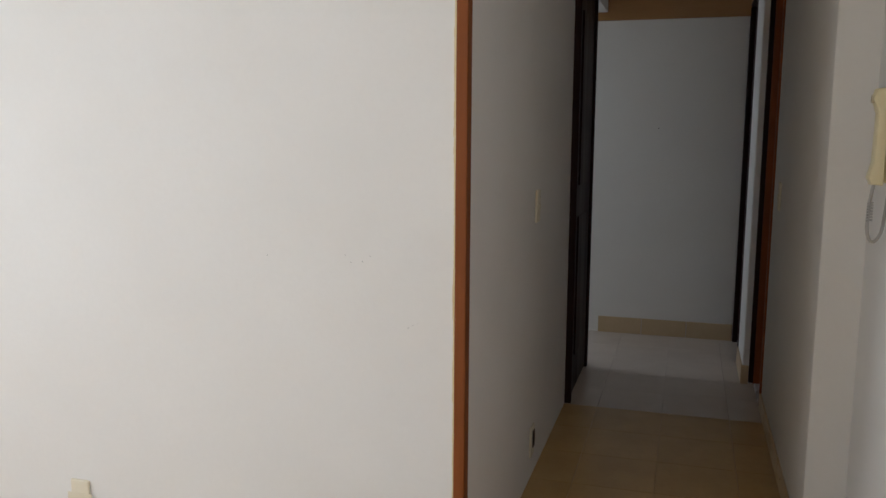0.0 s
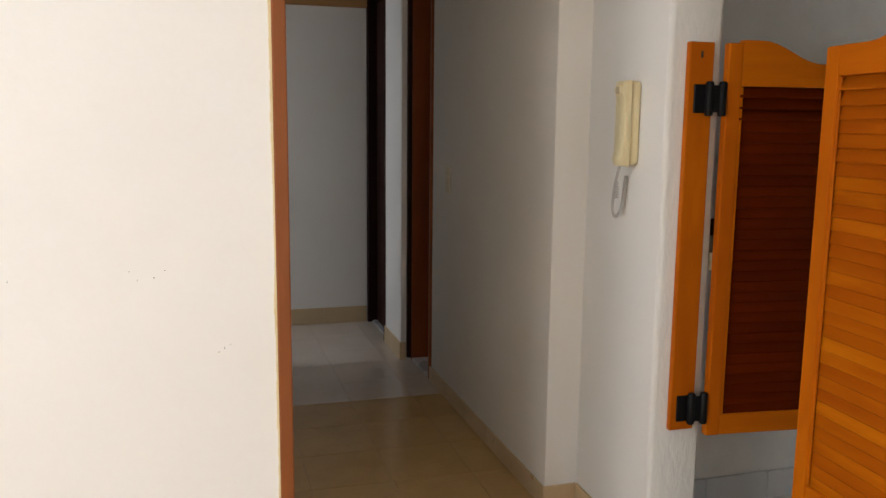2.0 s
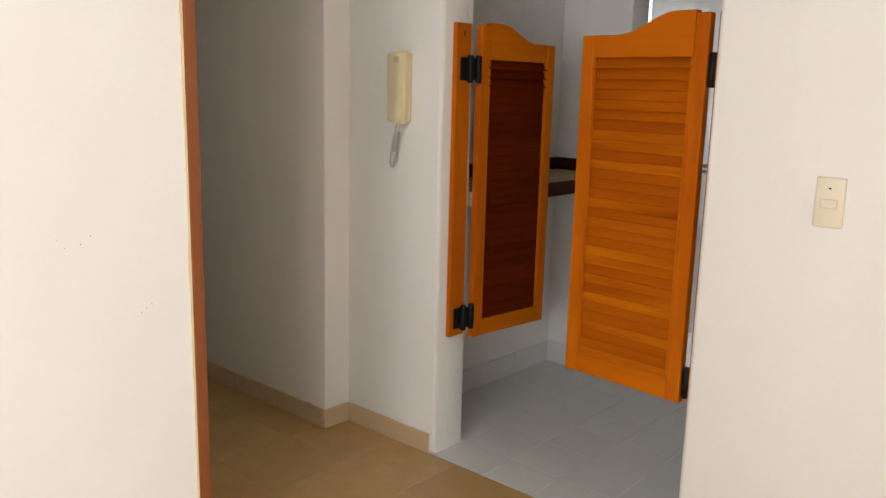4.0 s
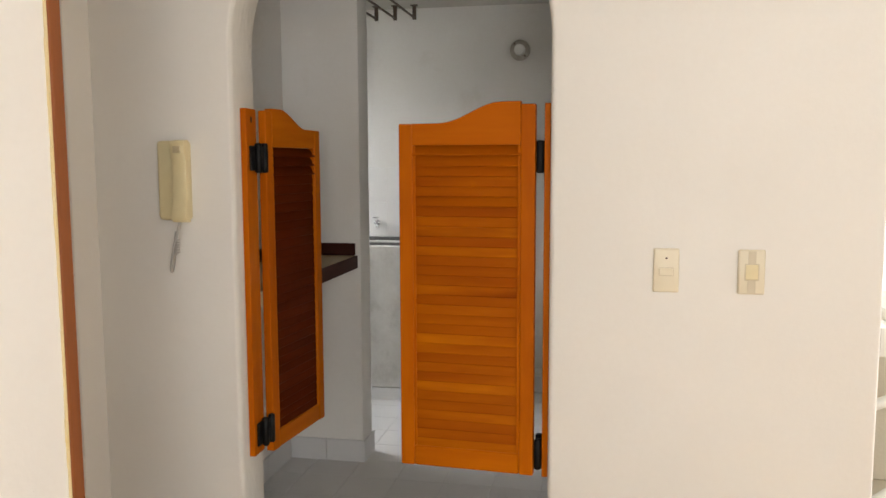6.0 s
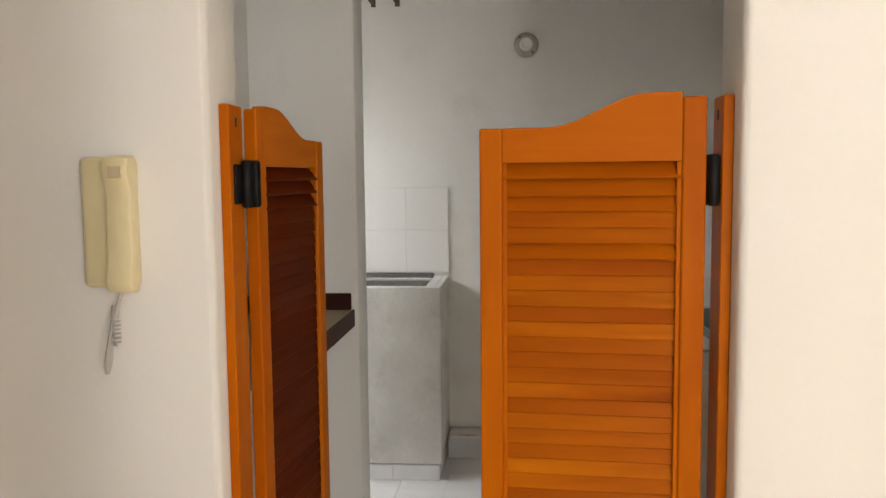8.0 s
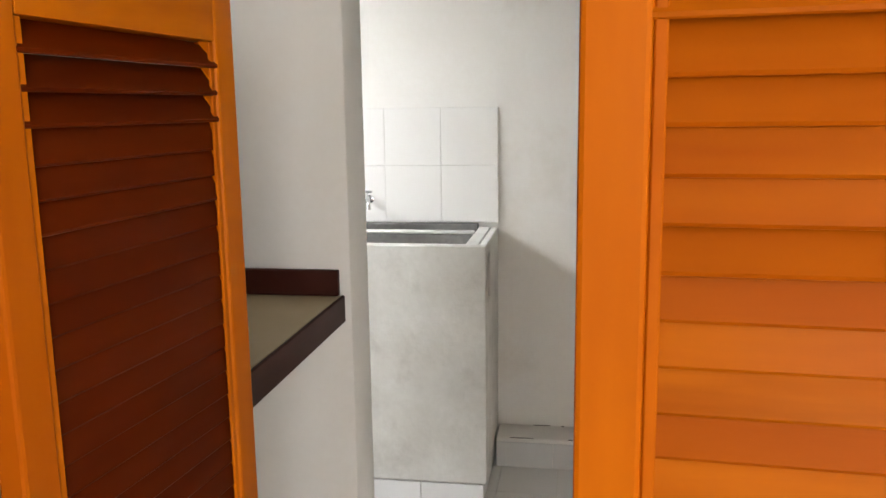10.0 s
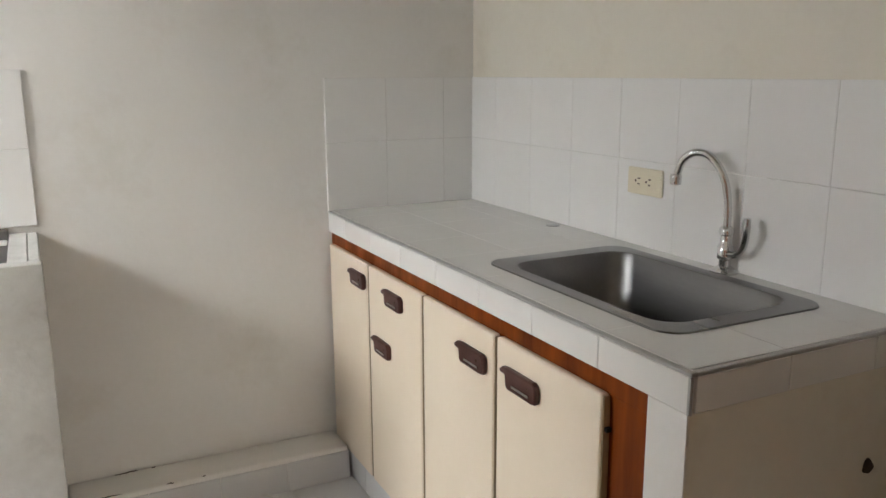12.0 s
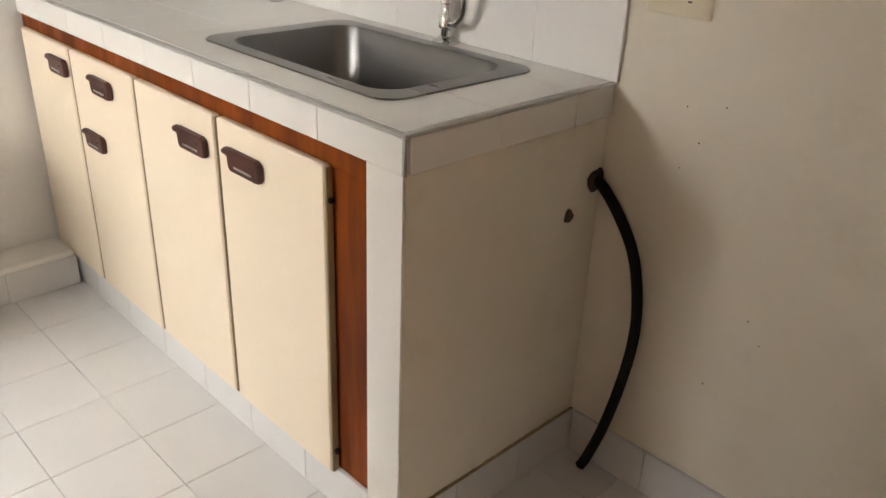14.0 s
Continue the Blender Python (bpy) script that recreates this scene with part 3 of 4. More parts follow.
def saloon_leaf(name, label, at, turn, tilt, slat_wood, W, slack, Z0=0.415):
    """A louvred leaf 0.40 wide, local x from the hinge to the free edge, y its thickness; the top curves down to the free edge."""
    d = thing(name, label, "swing door", at, turn, "pair of saloon doors")
    ZH, ZF, T, S = 1.523, 1.468, 0.028, 0.042
    part("stile", boxes((0, S, -T / 2, T / 2, Z0, ZH - 0.004), bevel=0.004, segments=2), PINE, d, local=True)
    part("stile", boxes((W - S, W, -T / 2, T / 2, Z0, ZF), bevel=0.004, segments=2), PINE, d, local=True)
    top = [(S + 0.0005, 1.405), (W - S - 0.0005, 1.405), (W - S - 0.0005, ZF)]
    for i in range(13):
        u = i / 12
        x = (W - S) * (1 - u) + (S + 0.0005) * u
        v = min(1, max(0, (0.28 - x) / 0.18))
        top.append((min(x, W - S - 0.001), ZF + (ZH + 0.004 - ZF) * v * v * (3 - 2 * v)))
    part("top_rail", prism(top, 'y', -T / 2 + 0.001, T / 2 - 0.001, 0.002, 1), PINE_RAIL, d, local=True)
    part("bottom_rail", boxes((S + 0.0005, W - S - 0.0005, -T / 2 + 0.001, T / 2 - 0.001, Z0 + 0.001, Z0 + 0.062), bevel=0.003), PINE_RAIL, d, local=True)
    for a, b in ((S + 0.0003, S + 0.0085), (W - S - 0.0085, W - S - 0.0003)):
        for c, d_ in ((-T / 2 + 0.003, -T / 2 + 0.007), (T / 2 - 0.007, T / 2 - 0.003)):
            part("bead", boxes((a, b, c, d_, Z0 + 0.063, 1.404), bevel=0.0012), PINE, d, local=True)
    n = 31
    pitch = (1.405 - (Z0 + 0.062)) / n
    sl = bmesh.new()
    box(sl, S - 0.004, W - S + 0.004, -0.003, 0.003, -0.0195, 0.0195, bevel=0.002, segments=1)
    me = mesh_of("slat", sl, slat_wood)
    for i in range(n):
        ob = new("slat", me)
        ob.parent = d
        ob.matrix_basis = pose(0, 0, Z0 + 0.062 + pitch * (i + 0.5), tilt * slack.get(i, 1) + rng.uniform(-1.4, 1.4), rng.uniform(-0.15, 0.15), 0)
    return d


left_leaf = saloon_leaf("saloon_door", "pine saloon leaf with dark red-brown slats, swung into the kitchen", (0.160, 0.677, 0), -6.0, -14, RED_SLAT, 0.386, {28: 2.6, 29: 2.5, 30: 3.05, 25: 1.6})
right_leaf = saloon_leaf("saloon_door", "orange-brown pine louvred saloon leaf standing closed", (0.068, -0.190, 0), 86.0, 11.5, PINE_SLAT, 0.406, {25: 2.2, 28: 1.6, 29: 1.8, 30: 3.1}, 0.434)


def hinge_post(label, y0, y1, face, leaf, hinge_at):
    p = thing("hinge_post", label, "door post", (0.088, (y0 + y1) / 2, 0.435), 0, "posts of the saloon doors")
    part("plank", boxes((0.050, 0.125, y0, y1, 0.435, 1.520), bevel=0.003, segments=2), PINE, p)
    part("screw_hole", boxes((0.083, 0.090, *sorted((face, face + math.copysign(0.0015, mid - face))), 1.478, 1.496)), HOLE, p)
    for z in (0.50, 1.37):
        hx, hy = hinge_at
        hinge = part("hinge", boxes((0.066, 0.106, *sorted((face, face + math.copysign(0.006, mid - face))), z - 0.038, z + 0.038), bevel=0.002), BLACK_METAL, p, "black iron spring hinge")
        part("barrel", lathe([(0.008, -0.046), (0.011, -0.042), (0.011, 0.042), (0.008, 0.046)], 12, Matrix.Translation((0.108, face + math.copysign(0.012, mid - face), z))), BLACK_METAL, hinge, smooth=True)
        part("barrel", lathe([(0.008, -0.046), (0.011, -0.042), (0.011, 0.042), (0.008, 0.046)], 12, Matrix.Translation((hx, hy, z))), BLACK_METAL, hinge, smooth=True)
        part("web", boxes((min(0.108, hx), max(0.109, hx), *sorted((hy - 0.003, hy + 0.003)), z - 0.036, z + 0.036)), BLACK_METAL, hinge)
    return p


hinge_post("orange-brown pine post screwed to the arch's jamb", 0.680, 0.6995, 0.680, left_leaf, (0.146, 0.664))
hinge_post("orange-brown pine post on the opposite jamb of the arch", -0.2345, -0.215, -0.215, right_leaf, (0.062, -0.203))

# ---- kitchen shelf ----
shelf = thing("wall_shelf", "beige laminate shelf with dark brown edging", "shelf", (0.67, 0.85, 0.89))
part("board", boxes((WALL_T + 0.001, 1.184, 0.692, 1.019, 0.892, 0.945), bevel=0.002), SHELF_TOP, shelf)
part("edging", boxes((WALL_T + 0.001, 1.184, 0.684, 0.6915, 0.889, 0.946), bevel=0.002), EDGE_BROWN, shelf, "dark brown edging")
part("upstand", boxes((1.170, 1.184, 0.694, 1.018, 0.946, 1.000), bevel=0.002), EDGE_BROWN, shelf, "dark brown upstand")
part("upstand", boxes((WALL_T + 0.002, 1.1695, 1.005, 1.018, 0.946, 1.000), bevel=0.002), EDGE_BROWN, shelf, "dark brown upstand")

# ---- laundry corner ----
tub = thing("laundry_tub", "whitewashed concrete laundry tub, chipped and stained", "laundry sink", (2.37, 1.05, 0))
X0, X1, Y0, Y1, ZT = 2.14, 2.602, 0.495, 1.62, 0.887
part("front", boxes((X0, X0 + 0.05, Y0, Y1, 0.075, ZT), bevel=0.008, segments=2), CONCRETE, tub, smooth=True)
part("side", boxes((X0 + 0.051, X1, Y0 + 0.03, Y0 + 0.075, 0.105, ZT - 0.004), (X0 + 0.051, X0 + 0.09, Y0 + 0.004, Y0 + 0.03, 0.105, ZT - 0.006),
                   (X0 + 0.20, X1, Y0 + 0.004, Y0 + 0.03, 0.105, ZT - 0.006), (X0 + 0.09, X0 + 0.20, Y0 + 0.004, Y0 + 0.03, 0.105, 0.68),
                   (X0 + 0.09, X0 + 0.20, Y0 + 0.004, Y0 + 0.03, 0.84, ZT - 0.006), bevel=0.003), CONCRETE, tub)
# back raised in the dark colour to draw the shaded gap under the tiles
part("back", boxes((X1 - 0.03, X1, Y0 + 0.076, Y1, 0.105, ZT + 0.011), bevel=0.004), DIRTY_SHADED_CONCRETE, tub)
# ridge in the same dark colour under a thin pale cap
ridge = part("ridge", boxes((X1 - 0.14, X1 - 0.11, Y0 + 0.077, Y1, 0.561, ZT - 0.012), bevel=0.003), DIRTY_SHADED_CONCRETE, tub, "dark concrete ridge")
part("cap", boxes((X1 - 0.142, X1 - 0.108, Y0 + 0.077, Y1, ZT - 0.0118, ZT - 0.001), bevel=0.004, segments=2), CONCRETE, ridge, "pale top edge")
part("divider", boxes((X0 + 0.051, X1 - 0.142, 1.06, 1.10, 0.5, ZT - 0.01), bevel=0.004), DIRTY_SHADED_CONCRETE, tub)
part("basin_floor", boxes((X0 + 0.051, X1 - 0.031, Y0 + 0.076, Y1, 0.50, 0.56)), DIRTY_SHADED_CONCRETE, tub)
part("washboard", prism([(X0 + 0.052, 0.865), (X1 - 0.142, 0.79), (X1 - 0.142, 0.75), (X0 + 0.052, 0.825)], 'y', Y0 + 0.077, 1.058), DIRTY_SHADED_CONCRETE, tub, "ribbed sloping washboard")
part("plinth", boxes((X0 + 0.012, X1, Y0 + 0.012, Y1, 0.0, 0.072)), CONCRETE, tub)
for i in range(5):
    y = Y0 + 0.012 + i * 0.215
    part("plinth_tile", boxes((X0 + 0.003, X0 + 0.011, y, y + 0.212, 0.0, 0.071), bevel=0.0015), FLOOR_TILE, tub)
tap = thing("tap", "small chrome tap over the laundry tub", "tap", (2.60, 0.985, 0.99))
part("body", lathe([(0.016, 0), (0.016, 0.006), (0.009, 0.008), (0.009, 0.05), (0.006, 0.052)], 14,
                   Matrix.Translation((2.594, 0.985, 0.985)) @ Euler((0, radians(-90), 0)).to_matrix().to_4x4()), CHROME, tap, smooth=True)
part("spout", tube(smooth_path([(2.55, 0.985, 0.985), (2.525, 0.975, 0.985), (2.51, 0.968, 0.972), (2.505, 0.966, 0.955)], 5), 0.007, 10), CHROME, tap, smooth=True)
part("handle", boxes((2.545, 2.560, 0.965, 1.005, 1.015, 1.022), (2.549, 2.555, 0.982, 0.988, 0.99, 1.016), bevel=0.002), CHROME, tap)

curb = structure("kerb_kitchen", boxes((2.460, 2.605, -0.345, 0.494, -0.006, 0.110), bevel=0.010, segments=3), KITCHEN_PLASTER, "low plastered kerb along the kitchen wall", "kerb", True)
for i in range(4):
    y = -0.345 + i * 0.21
    part("tile", boxes((2.4535, 2.4597, y, min(y + 0.208, 0.494), 0.0, 0.096), bevel=0.0015), FLOOR_TILE, curb)

crumbs = random.Random(11)
for x, y, w in ((2.468, 0.40, 0.09), (2.60, 0.33, 0.07), (2.468, 0.22, 0.02), (2.60, 0.25, 0.012), (2.469, 0.12, 0.012)):
    c = thing("plaster_crack", "thin dark crack in the kerb's plaster", "crack", (x, y, 0.11))
    pts = [(x - 0.004 + crumbs.uniform(-0.003, 0.003), y + w * (k / 6 - 0.5), 0.1108) for k in range(7)]
    part("line", tube(pts, [0.0004 + 0.0014 * math.sin(math.pi * (k + 0.3) / 6.6) for k in range(7)], 5), HOLE, c)

rack = thing("drying_rack", "brown iron clothes rods hung from the ceiling", "clothes rack", (2.0, 0.84, KIT_H))
for y in (0.722, 0.838, 0.952, 1.068):
    part("rod", tube([(1.40, y, 2.197), (2.51, y, 2.197)], 0.0065, 10), RACK_METAL, rack, smooth=True)
    for x in (1.42, 2.50):
        part("hanger", boxes((x - 0.004, x + 0.004, y - 0.011, y + 0.011, 2.186, KIT_H - 0.004), bevel=0.001), RACK_METAL, rack)
        part("flange", boxes((x - 0.018, x + 0.018, y - 0.02, y + 0.02, KIT_H - 0.006, KIT_H - 0.0005), bevel=0.001), RACK_METAL, rack)
holder = thing("lamp_holder", "round white ceramic lamp holder without a bulb", "lamp", (2.605, 0.111, 2.005))
turn = Matrix.Translation((2.604, 0.111, 2.005)) @ Euler((0, radians(-90), 0)).to_matrix().to_4x4()
# base ring darker than the socket, its shade coloured in
part("base", lathe([(0.060, 0), (0.060, 0.012), (0.052, 0.022), (0.038, 0.028), (0.034, 0.028)], 28, turn), SHADED_CERAMIC, holder, smooth=True)
part("socket", lathe([(0.033, 0.0285), (0.031, 0.055), (0.026, 0.058), (0.020, 0.056)], 24, turn), WHITE_PLASTIC, holder, smooth=True)
for a in (40, 220):
    part("screw", lathe([(0.005, 0.021), (0.005, 0.030)], 10, turn @ Matrix.Translation((0.047 * math.cos(radians(a)), 0.047 * math.sin(radians(a)), 0))), HANDLE_BROWN, holder)

# ---- sink counter ----
CX0, CX1, CY0, CY1, CT = 0.952, 2.604, -0.889, -0.352, 0.872
counter = thing("kitchen_counter", "built-in counter with white tiled top and plastered end", "counter", (1.78, -0.62, 0))
SX0, SX1, SY0, SY1 = 1.120, 1.706, -0.822, -0.455
part("slab", boxes((CX0 + 0.009, CX1, SY1, CY1 - 0.009, 0.806, CT - 0.0018), (CX0 + 0.009, CX1, CY0, SY0, 0.806, CT - 0.0018),
                   (CX0 + 0.009, SX0, SY0, SY1, 0.806, CT - 0.0018), (SX1, CX1, SY0, SY1, 0.806, CT - 0.0018)), WHITE_GROUT, counter)
part("end_wall", boxes((CX0 + 0.004, 1.046, CY0, CY1 - 0.003, 0, 0.8055), bevel=0.004), CREAM_PLASTER, counter, "painted plaster end, holed and stained")
part("front_face", boxes((CX0 + 0.003, 1.0455, CY1 - 0.0028, CY1 - 0.0005, 0.0, 0.8035), bevel=0.001), KITCHEN_PLASTER, counter, "white painted front of the plastered end")
part("back_panel", boxes((1.047, CX1, CY0, CY0 + 0.02, 0.1, 0.8055)), CABINET_WOOD, counter)
part("plinth", boxes((1.047, CX1, CY0, CY1 - 0.012, 0.0, 0.100)), GROUT, counter)
for i in range(7):
    x = 1.048 + i * 0.2145
    part("plinth_tile", boxes((x, min(x + 0.2125, 2.456), CY1 - 0.0115, CY1 - 0.002, 0, 0.105), bevel=0.0015), FLOOR_TILE, counter)
for i in range(3):
    y = CY0 + 0.001 + i * 0.19
    part("skirting_tile", boxes((CX0 - 0.003, CX0 + 0.0035, y, min(y + 0.188, CY1 - 0.004), 0, 0.108), bevel=0.0015), FLOOR_TILE, counter)


def minus(r, h):
    """A rectangle less a hole, as rectangles."""
    x0, x1, y0, y1 = r
    a0, a1, b0, b1 = max(x0, h[0]), min(x1, h[1]), max(y0, h[2]), min(y1, h[3])
    if a0 >= a1 or b0 >= b1:
        return [r]
    cut = [(x0, a0, y0, y1), (a1, x1, y0, y1), (a0, a1, y0, b0), (a0, a1, b1, y1)]
    return [c for c in cut if c[1] - c[0] > 0.001 and c[3] - c[2] > 0.001]


ys = [CY1 - 0.012, -0.565, -0.775, CY0]
xs = [CX0 + 0.012 + 0.2125 * i for i in range(8)] + [CX1]
for x0, x1 in zip(xs, xs[1:]):
    for y1, y0 in zip(ys, ys[1:]):
        cut = minus((x0 + 0.0005, x1 - 0.0005, y0 + 0.0005, y1 - 0.0005), (SX0, SX1, SY0, SY1))
        if cut:
            part("top_tile", boxes(*[(*c, CT - 0.0055, CT) for c in cut]), TOP_TILE, counter)
    part("edge_tile", boxes((x0 + 0.0008 - (0.012 if x0 == xs[0] else 0), x1 - 0.0008, CY1 - 0.0085, CY1, 0.804, CT - 0.008), bevel=0.0012), TOP_TILE, counter)
for y1, y0 in zip(ys, ys[1:]):
    part("edge_tile", boxes((CX0, CX0 + 0.0085, y0 + 0.0008, y1 - 0.0008, 0.804, CT - 0.008), bevel=0.0012), TOP_TILE, counter)
part("edge_strip", boxes((CX0 - 0.001, CX1, CY1 - 0.011, CY1 + 0.001, CT - 0.0075, CT - 0.0005), bevel=0.0015), METAL_EDGE, counter, "grey metal tile edge")
part("edge_strip", boxes((CX0 - 0.001, CX0 + 0.011, CY0, CY1 - 0.0112, CT - 0.0075, CT - 0.0005), bevel=0.0015), METAL_EDGE, counter, "grey metal tile edge")
part("corner_strip", boxes((CX0 - 0.0015, CX0 + 0.004, CY1 - 0.004, CY1 + 0.0015, 0.804, CT - 0.008)), METAL_EDGE, counter)
cover = thing("pipe_cover", "small dark oval cap in the counter top", "cap", (2.041, -0.849, CT))
part("cap", lathe([(0.020, 0.0002), (0.020, 0.003), (0.016, 0.0045)], 20, Matrix.Translation((2.041, -0.845, CT))), METAL_EDGE, cover, smooth=True)

grime = bmesh.new()
rng_grime = random.Random(3)
for i in range(66):
    y = CY0 + 0.004 + i * 0.008
    box(grime, CX0 - 0.0034, CX0 + 0.0036, y, y + 0.0081, 0.1082, 0.1088 + rng_grime.uniform(0, 0.0035 if y < -0.66 else 0.002))
part("grime_line", grime, DIRT, counter, "brown grime along the skirting")

# broken pipe holes in the plastered end, drawn as raised discs in dark colour
for y, z, r in ((-0.868, 0.676, 0.026), (-0.791, 0.617, 0.014)):
    h = part("pipe_hole", lathe([(r, 0), (r * 0.85, 0.0035), (r * 0.5, 0.0038)], 18, Matrix.Translation((CX0 + 0.0035, y, z)) @ Euler((0, radians(-90), 0)).to_matrix().to_4x4()), HOLE, counter, "ragged dark pipe hole")
    for v in h.data.vertices:
        v.co += Vector((0, noise.noise(v.co * 60) * 0.006, noise.noise(v.co * 60 + Vector((7, 3, 1))) * 0.008))

cabinet = thing("sink_cabinet", "reddish-brown wooden cabinet with four cream laminate doors", "cabinet", (1.8, -0.36, 0.1))
part("top_rail", boxes((1.047, CX1, CY1 - 0.03, CY1 - 0.010, 0.765, 0.8035)), CABINET_WOOD, cabinet)
part("stile", boxes((1.047, 1.152, CY1 - 0.03, CY1 - 0.010, 0.106, 0.7645)), CABINET_WOOD, cabinet)
part("panel", boxes((1.153, CX1, CY1 - 0.03, CY1 - 0.014, 0.106, 0.7645)), CABINET_WOOD, cabinet)


def bail_handle(parent, x, z, w, h, y):
    """A dark brown plastic pull: a notched plate with a slot of light metal."""
    a, b = x - w / 2, x + w / 2
    out = [(a + 0.004, z - h / 2 + 0.002), (a + 0.014, z - h / 2), (b - 0.012, z - h / 2), (b - 0.004, z - h / 2 + 0.006), (b - 0.001, z + h * 0.12),
           (b + 0.017, z + h * 0.16), (b + 0.020, z + h * 0.30), (b + 0.010, z + h / 2 - 0.002), (b - 0.004, z + h / 2), (a + 0.012, z + h / 2),
           (a + 0.003, z + h / 2 - 0.005), (a, z + h / 2 - 0.014), (a, z - h / 2 + 0.008)]
    part("handle", prism(out, 'y', y, y + 0.014, 0.004, 2), HANDLE_BROWN, parent, "dark brown plastic pull")
    part("grip", boxes((x - w * 0.34, x + w * 0.20, y + 0.0143, y + 0.018, z - h * 0.24, z - h * 0.12), bevel=0.0008), CHROME, parent, "bright metal grip")
    part("rivet", lathe([(0.0028, 0), (0.0028, 0.0015), (0.0015, 0.002)], 10, Matrix.Translation((x - w * 0.26, y + 0.0143, z + h * 0.10)) @ Euler((radians(-90), 0, 0)).to_matrix().to_4x4()), RACK_METAL, parent)


doors = [(2.250, 2.572, [(2.305, 0.712, 0.108, 0.046)]), (1.882, 2.236, [(2.040, 0.710, 0.108, 0.045), (2.124, 0.552, 0.106, 0.045)]),
         (1.519, 1.868, [(1.598, 0.692, 0.114, 0.046)]), (1.150, 1.505, [(1.394, 0.698, 0.116, 0.046)])]
for n, (x0, x1, pulls) in enumerate(doors):
    dr = part("door", boxes((x0, x1, CY1 - 0.009, CY1 + 0.010, 0.098, 0.768), bevel=0.005, segments=3), LAMINATE, cabinet,
              "cream laminate door with two pulls" if len(pulls) == 2 else "cream laminate door", smooth=True)
    part("edge_band", boxes((x0 - 0.0045, x0 - 0.0002, CY1 - 0.008, CY1 + 0.0065, 0.100, 0.764), bevel=0.001), EDGE_OLIVE, dr, "brownish edge band")
    for x, z, w, h in pulls:
        bail_handle(dr, x, z, w, h, CY1 + 0.0102)
    if n == 3:
        for z in (0.15, 0.70):
            part("hinge", boxes((x0 - 0.012, x0 - 0.002, CY1 - 0.006, CY1 + 0.004, z, z + 0.008)), BLACK_METAL, dr)


def rounded(x0, x1, y0, y1, r, z, n=6):
    out = []
    for cx, cy, a0 in ((x1 - r, y1 - r, 0), (x0 + r, y1 - r, 90), (x0 + r, y0 + r, 180), (x1 - r, y0 + r, 270)):
        for i in range(n + 1):
            a = radians(a0 + 90 * i / n)
            out.append((cx + r * math.cos(a), cy + r * math.sin(a), z))
    return out


sink = thing("kitchen_sink", "brushed stainless steel sink let into the tiled counter", "sink", (1.41, -0.64, CT))
bm = bmesh.new()
loops = [rounded(1.094, 1.730, -0.836, -0.436, 0.050, CT + 0.0005), rounded(1.096, 1.728, -0.834, -0.438, 0.049, CT + 0.0035),
         rounded(1.140, 1.676, -0.800, -0.470, 0.060, CT + 0.0035), rounded(1.144, 1.672, -0.796, -0.474, 0.058, CT - 0.003),
         rounded(1.156, 1.660, -0.786, -0.484, 0.060, CT - 0.10), rounded(1.168, 1.648, -0.774, -0.496, 0.065, CT - 0.135),
         rounded(1.20, 1.616, -0.744, -0.526, 0.07, CT - 0.152)]
rings = [[bm.verts.new(p) for p in lp] for lp in loops]
for a, b in zip(rings, rings[1:]):
    for i in range(len(a)):
        bm.faces.new((a[i], a[(i + 1) % len(a)], b[(i + 1) % len(a)], b[i]))
bm.faces.new(rings[-1])
part("bowl", bm, STEEL, sink, smooth=True)
part("drain", lathe([(0.040, 0), (0.040, 0.003), (0.030, 0.001), (0.010, 0.0005)], 24, Matrix.Translation((1.41, -0.64, CT - 0.1515))), CHROME, sink, smooth=True)

faucet = thing("faucet", "chrome gooseneck faucet with a side lever", "faucet", (1.388, -0.858, CT))
FX, FY = 1.388, -0.858
part("base", lathe([(0.031, 0.0005), (0.031, 0.006), (0.020, 0.012), (0.015, 0.016)], 24, Matrix.Translation((FX, FY, CT))), CHROME, faucet, smooth=True)
part("body", lathe([(0.013, 0.016), (0.013, 0.03), (0.018, 0.034), (0.018, 0.06), (0.013, 0.066), (0.012, 0.085), (0.016, 0.088), (0.016, 0.1), (0.011, 0.106)], 20,
                   Matrix.Translation((FX, FY, CT))), CHROME, faucet, smooth=True)
neck = [(FX, FY, CT + 0.10), (FX + 0.002, FY + 0.001, CT + 0.16), (FX + 0.015, FY + 0.006, CT + 0.215), (FX + 0.045, FY + 0.017, CT + 0.255), (FX + 0.078, FY + 0.03, CT + 0.262),
        (FX + 0.105, FY + 0.040, CT + 0.243), (FX + 0.117, FY + 0.044, CT + 0.212)]
part("neck", tube(smooth_path(neck, 6), 0.0088, 14), CHROME, faucet, smooth=True)
part("aerator", lathe([(0.0125, -0.018), (0.0130, 0.0), (0.0105, 0.006)], 16, Matrix.Translation((FX + 0.119, FY + 0.045, CT + 0.205))), CHROME, faucet, smooth=True)
part("lever", tube(smooth_path([(FX - 0.012, FY + 0.004, CT + 0.045), (FX - 0.04, FY + 0.010, CT + 0.05), (FX - 0.062, FY + 0.015, CT + 0.07), (FX - 0.070, FY + 0.017, CT + 0.10), (FX - 0.072, FY + 0.018, CT + 0.135)], 5),
                   0.0078, 10), CHROME, faucet, smooth=True)

hose = thing("hose", "black rubber hose hanging from a hole to the floor", "hose", (0.86, -0.86, 0))
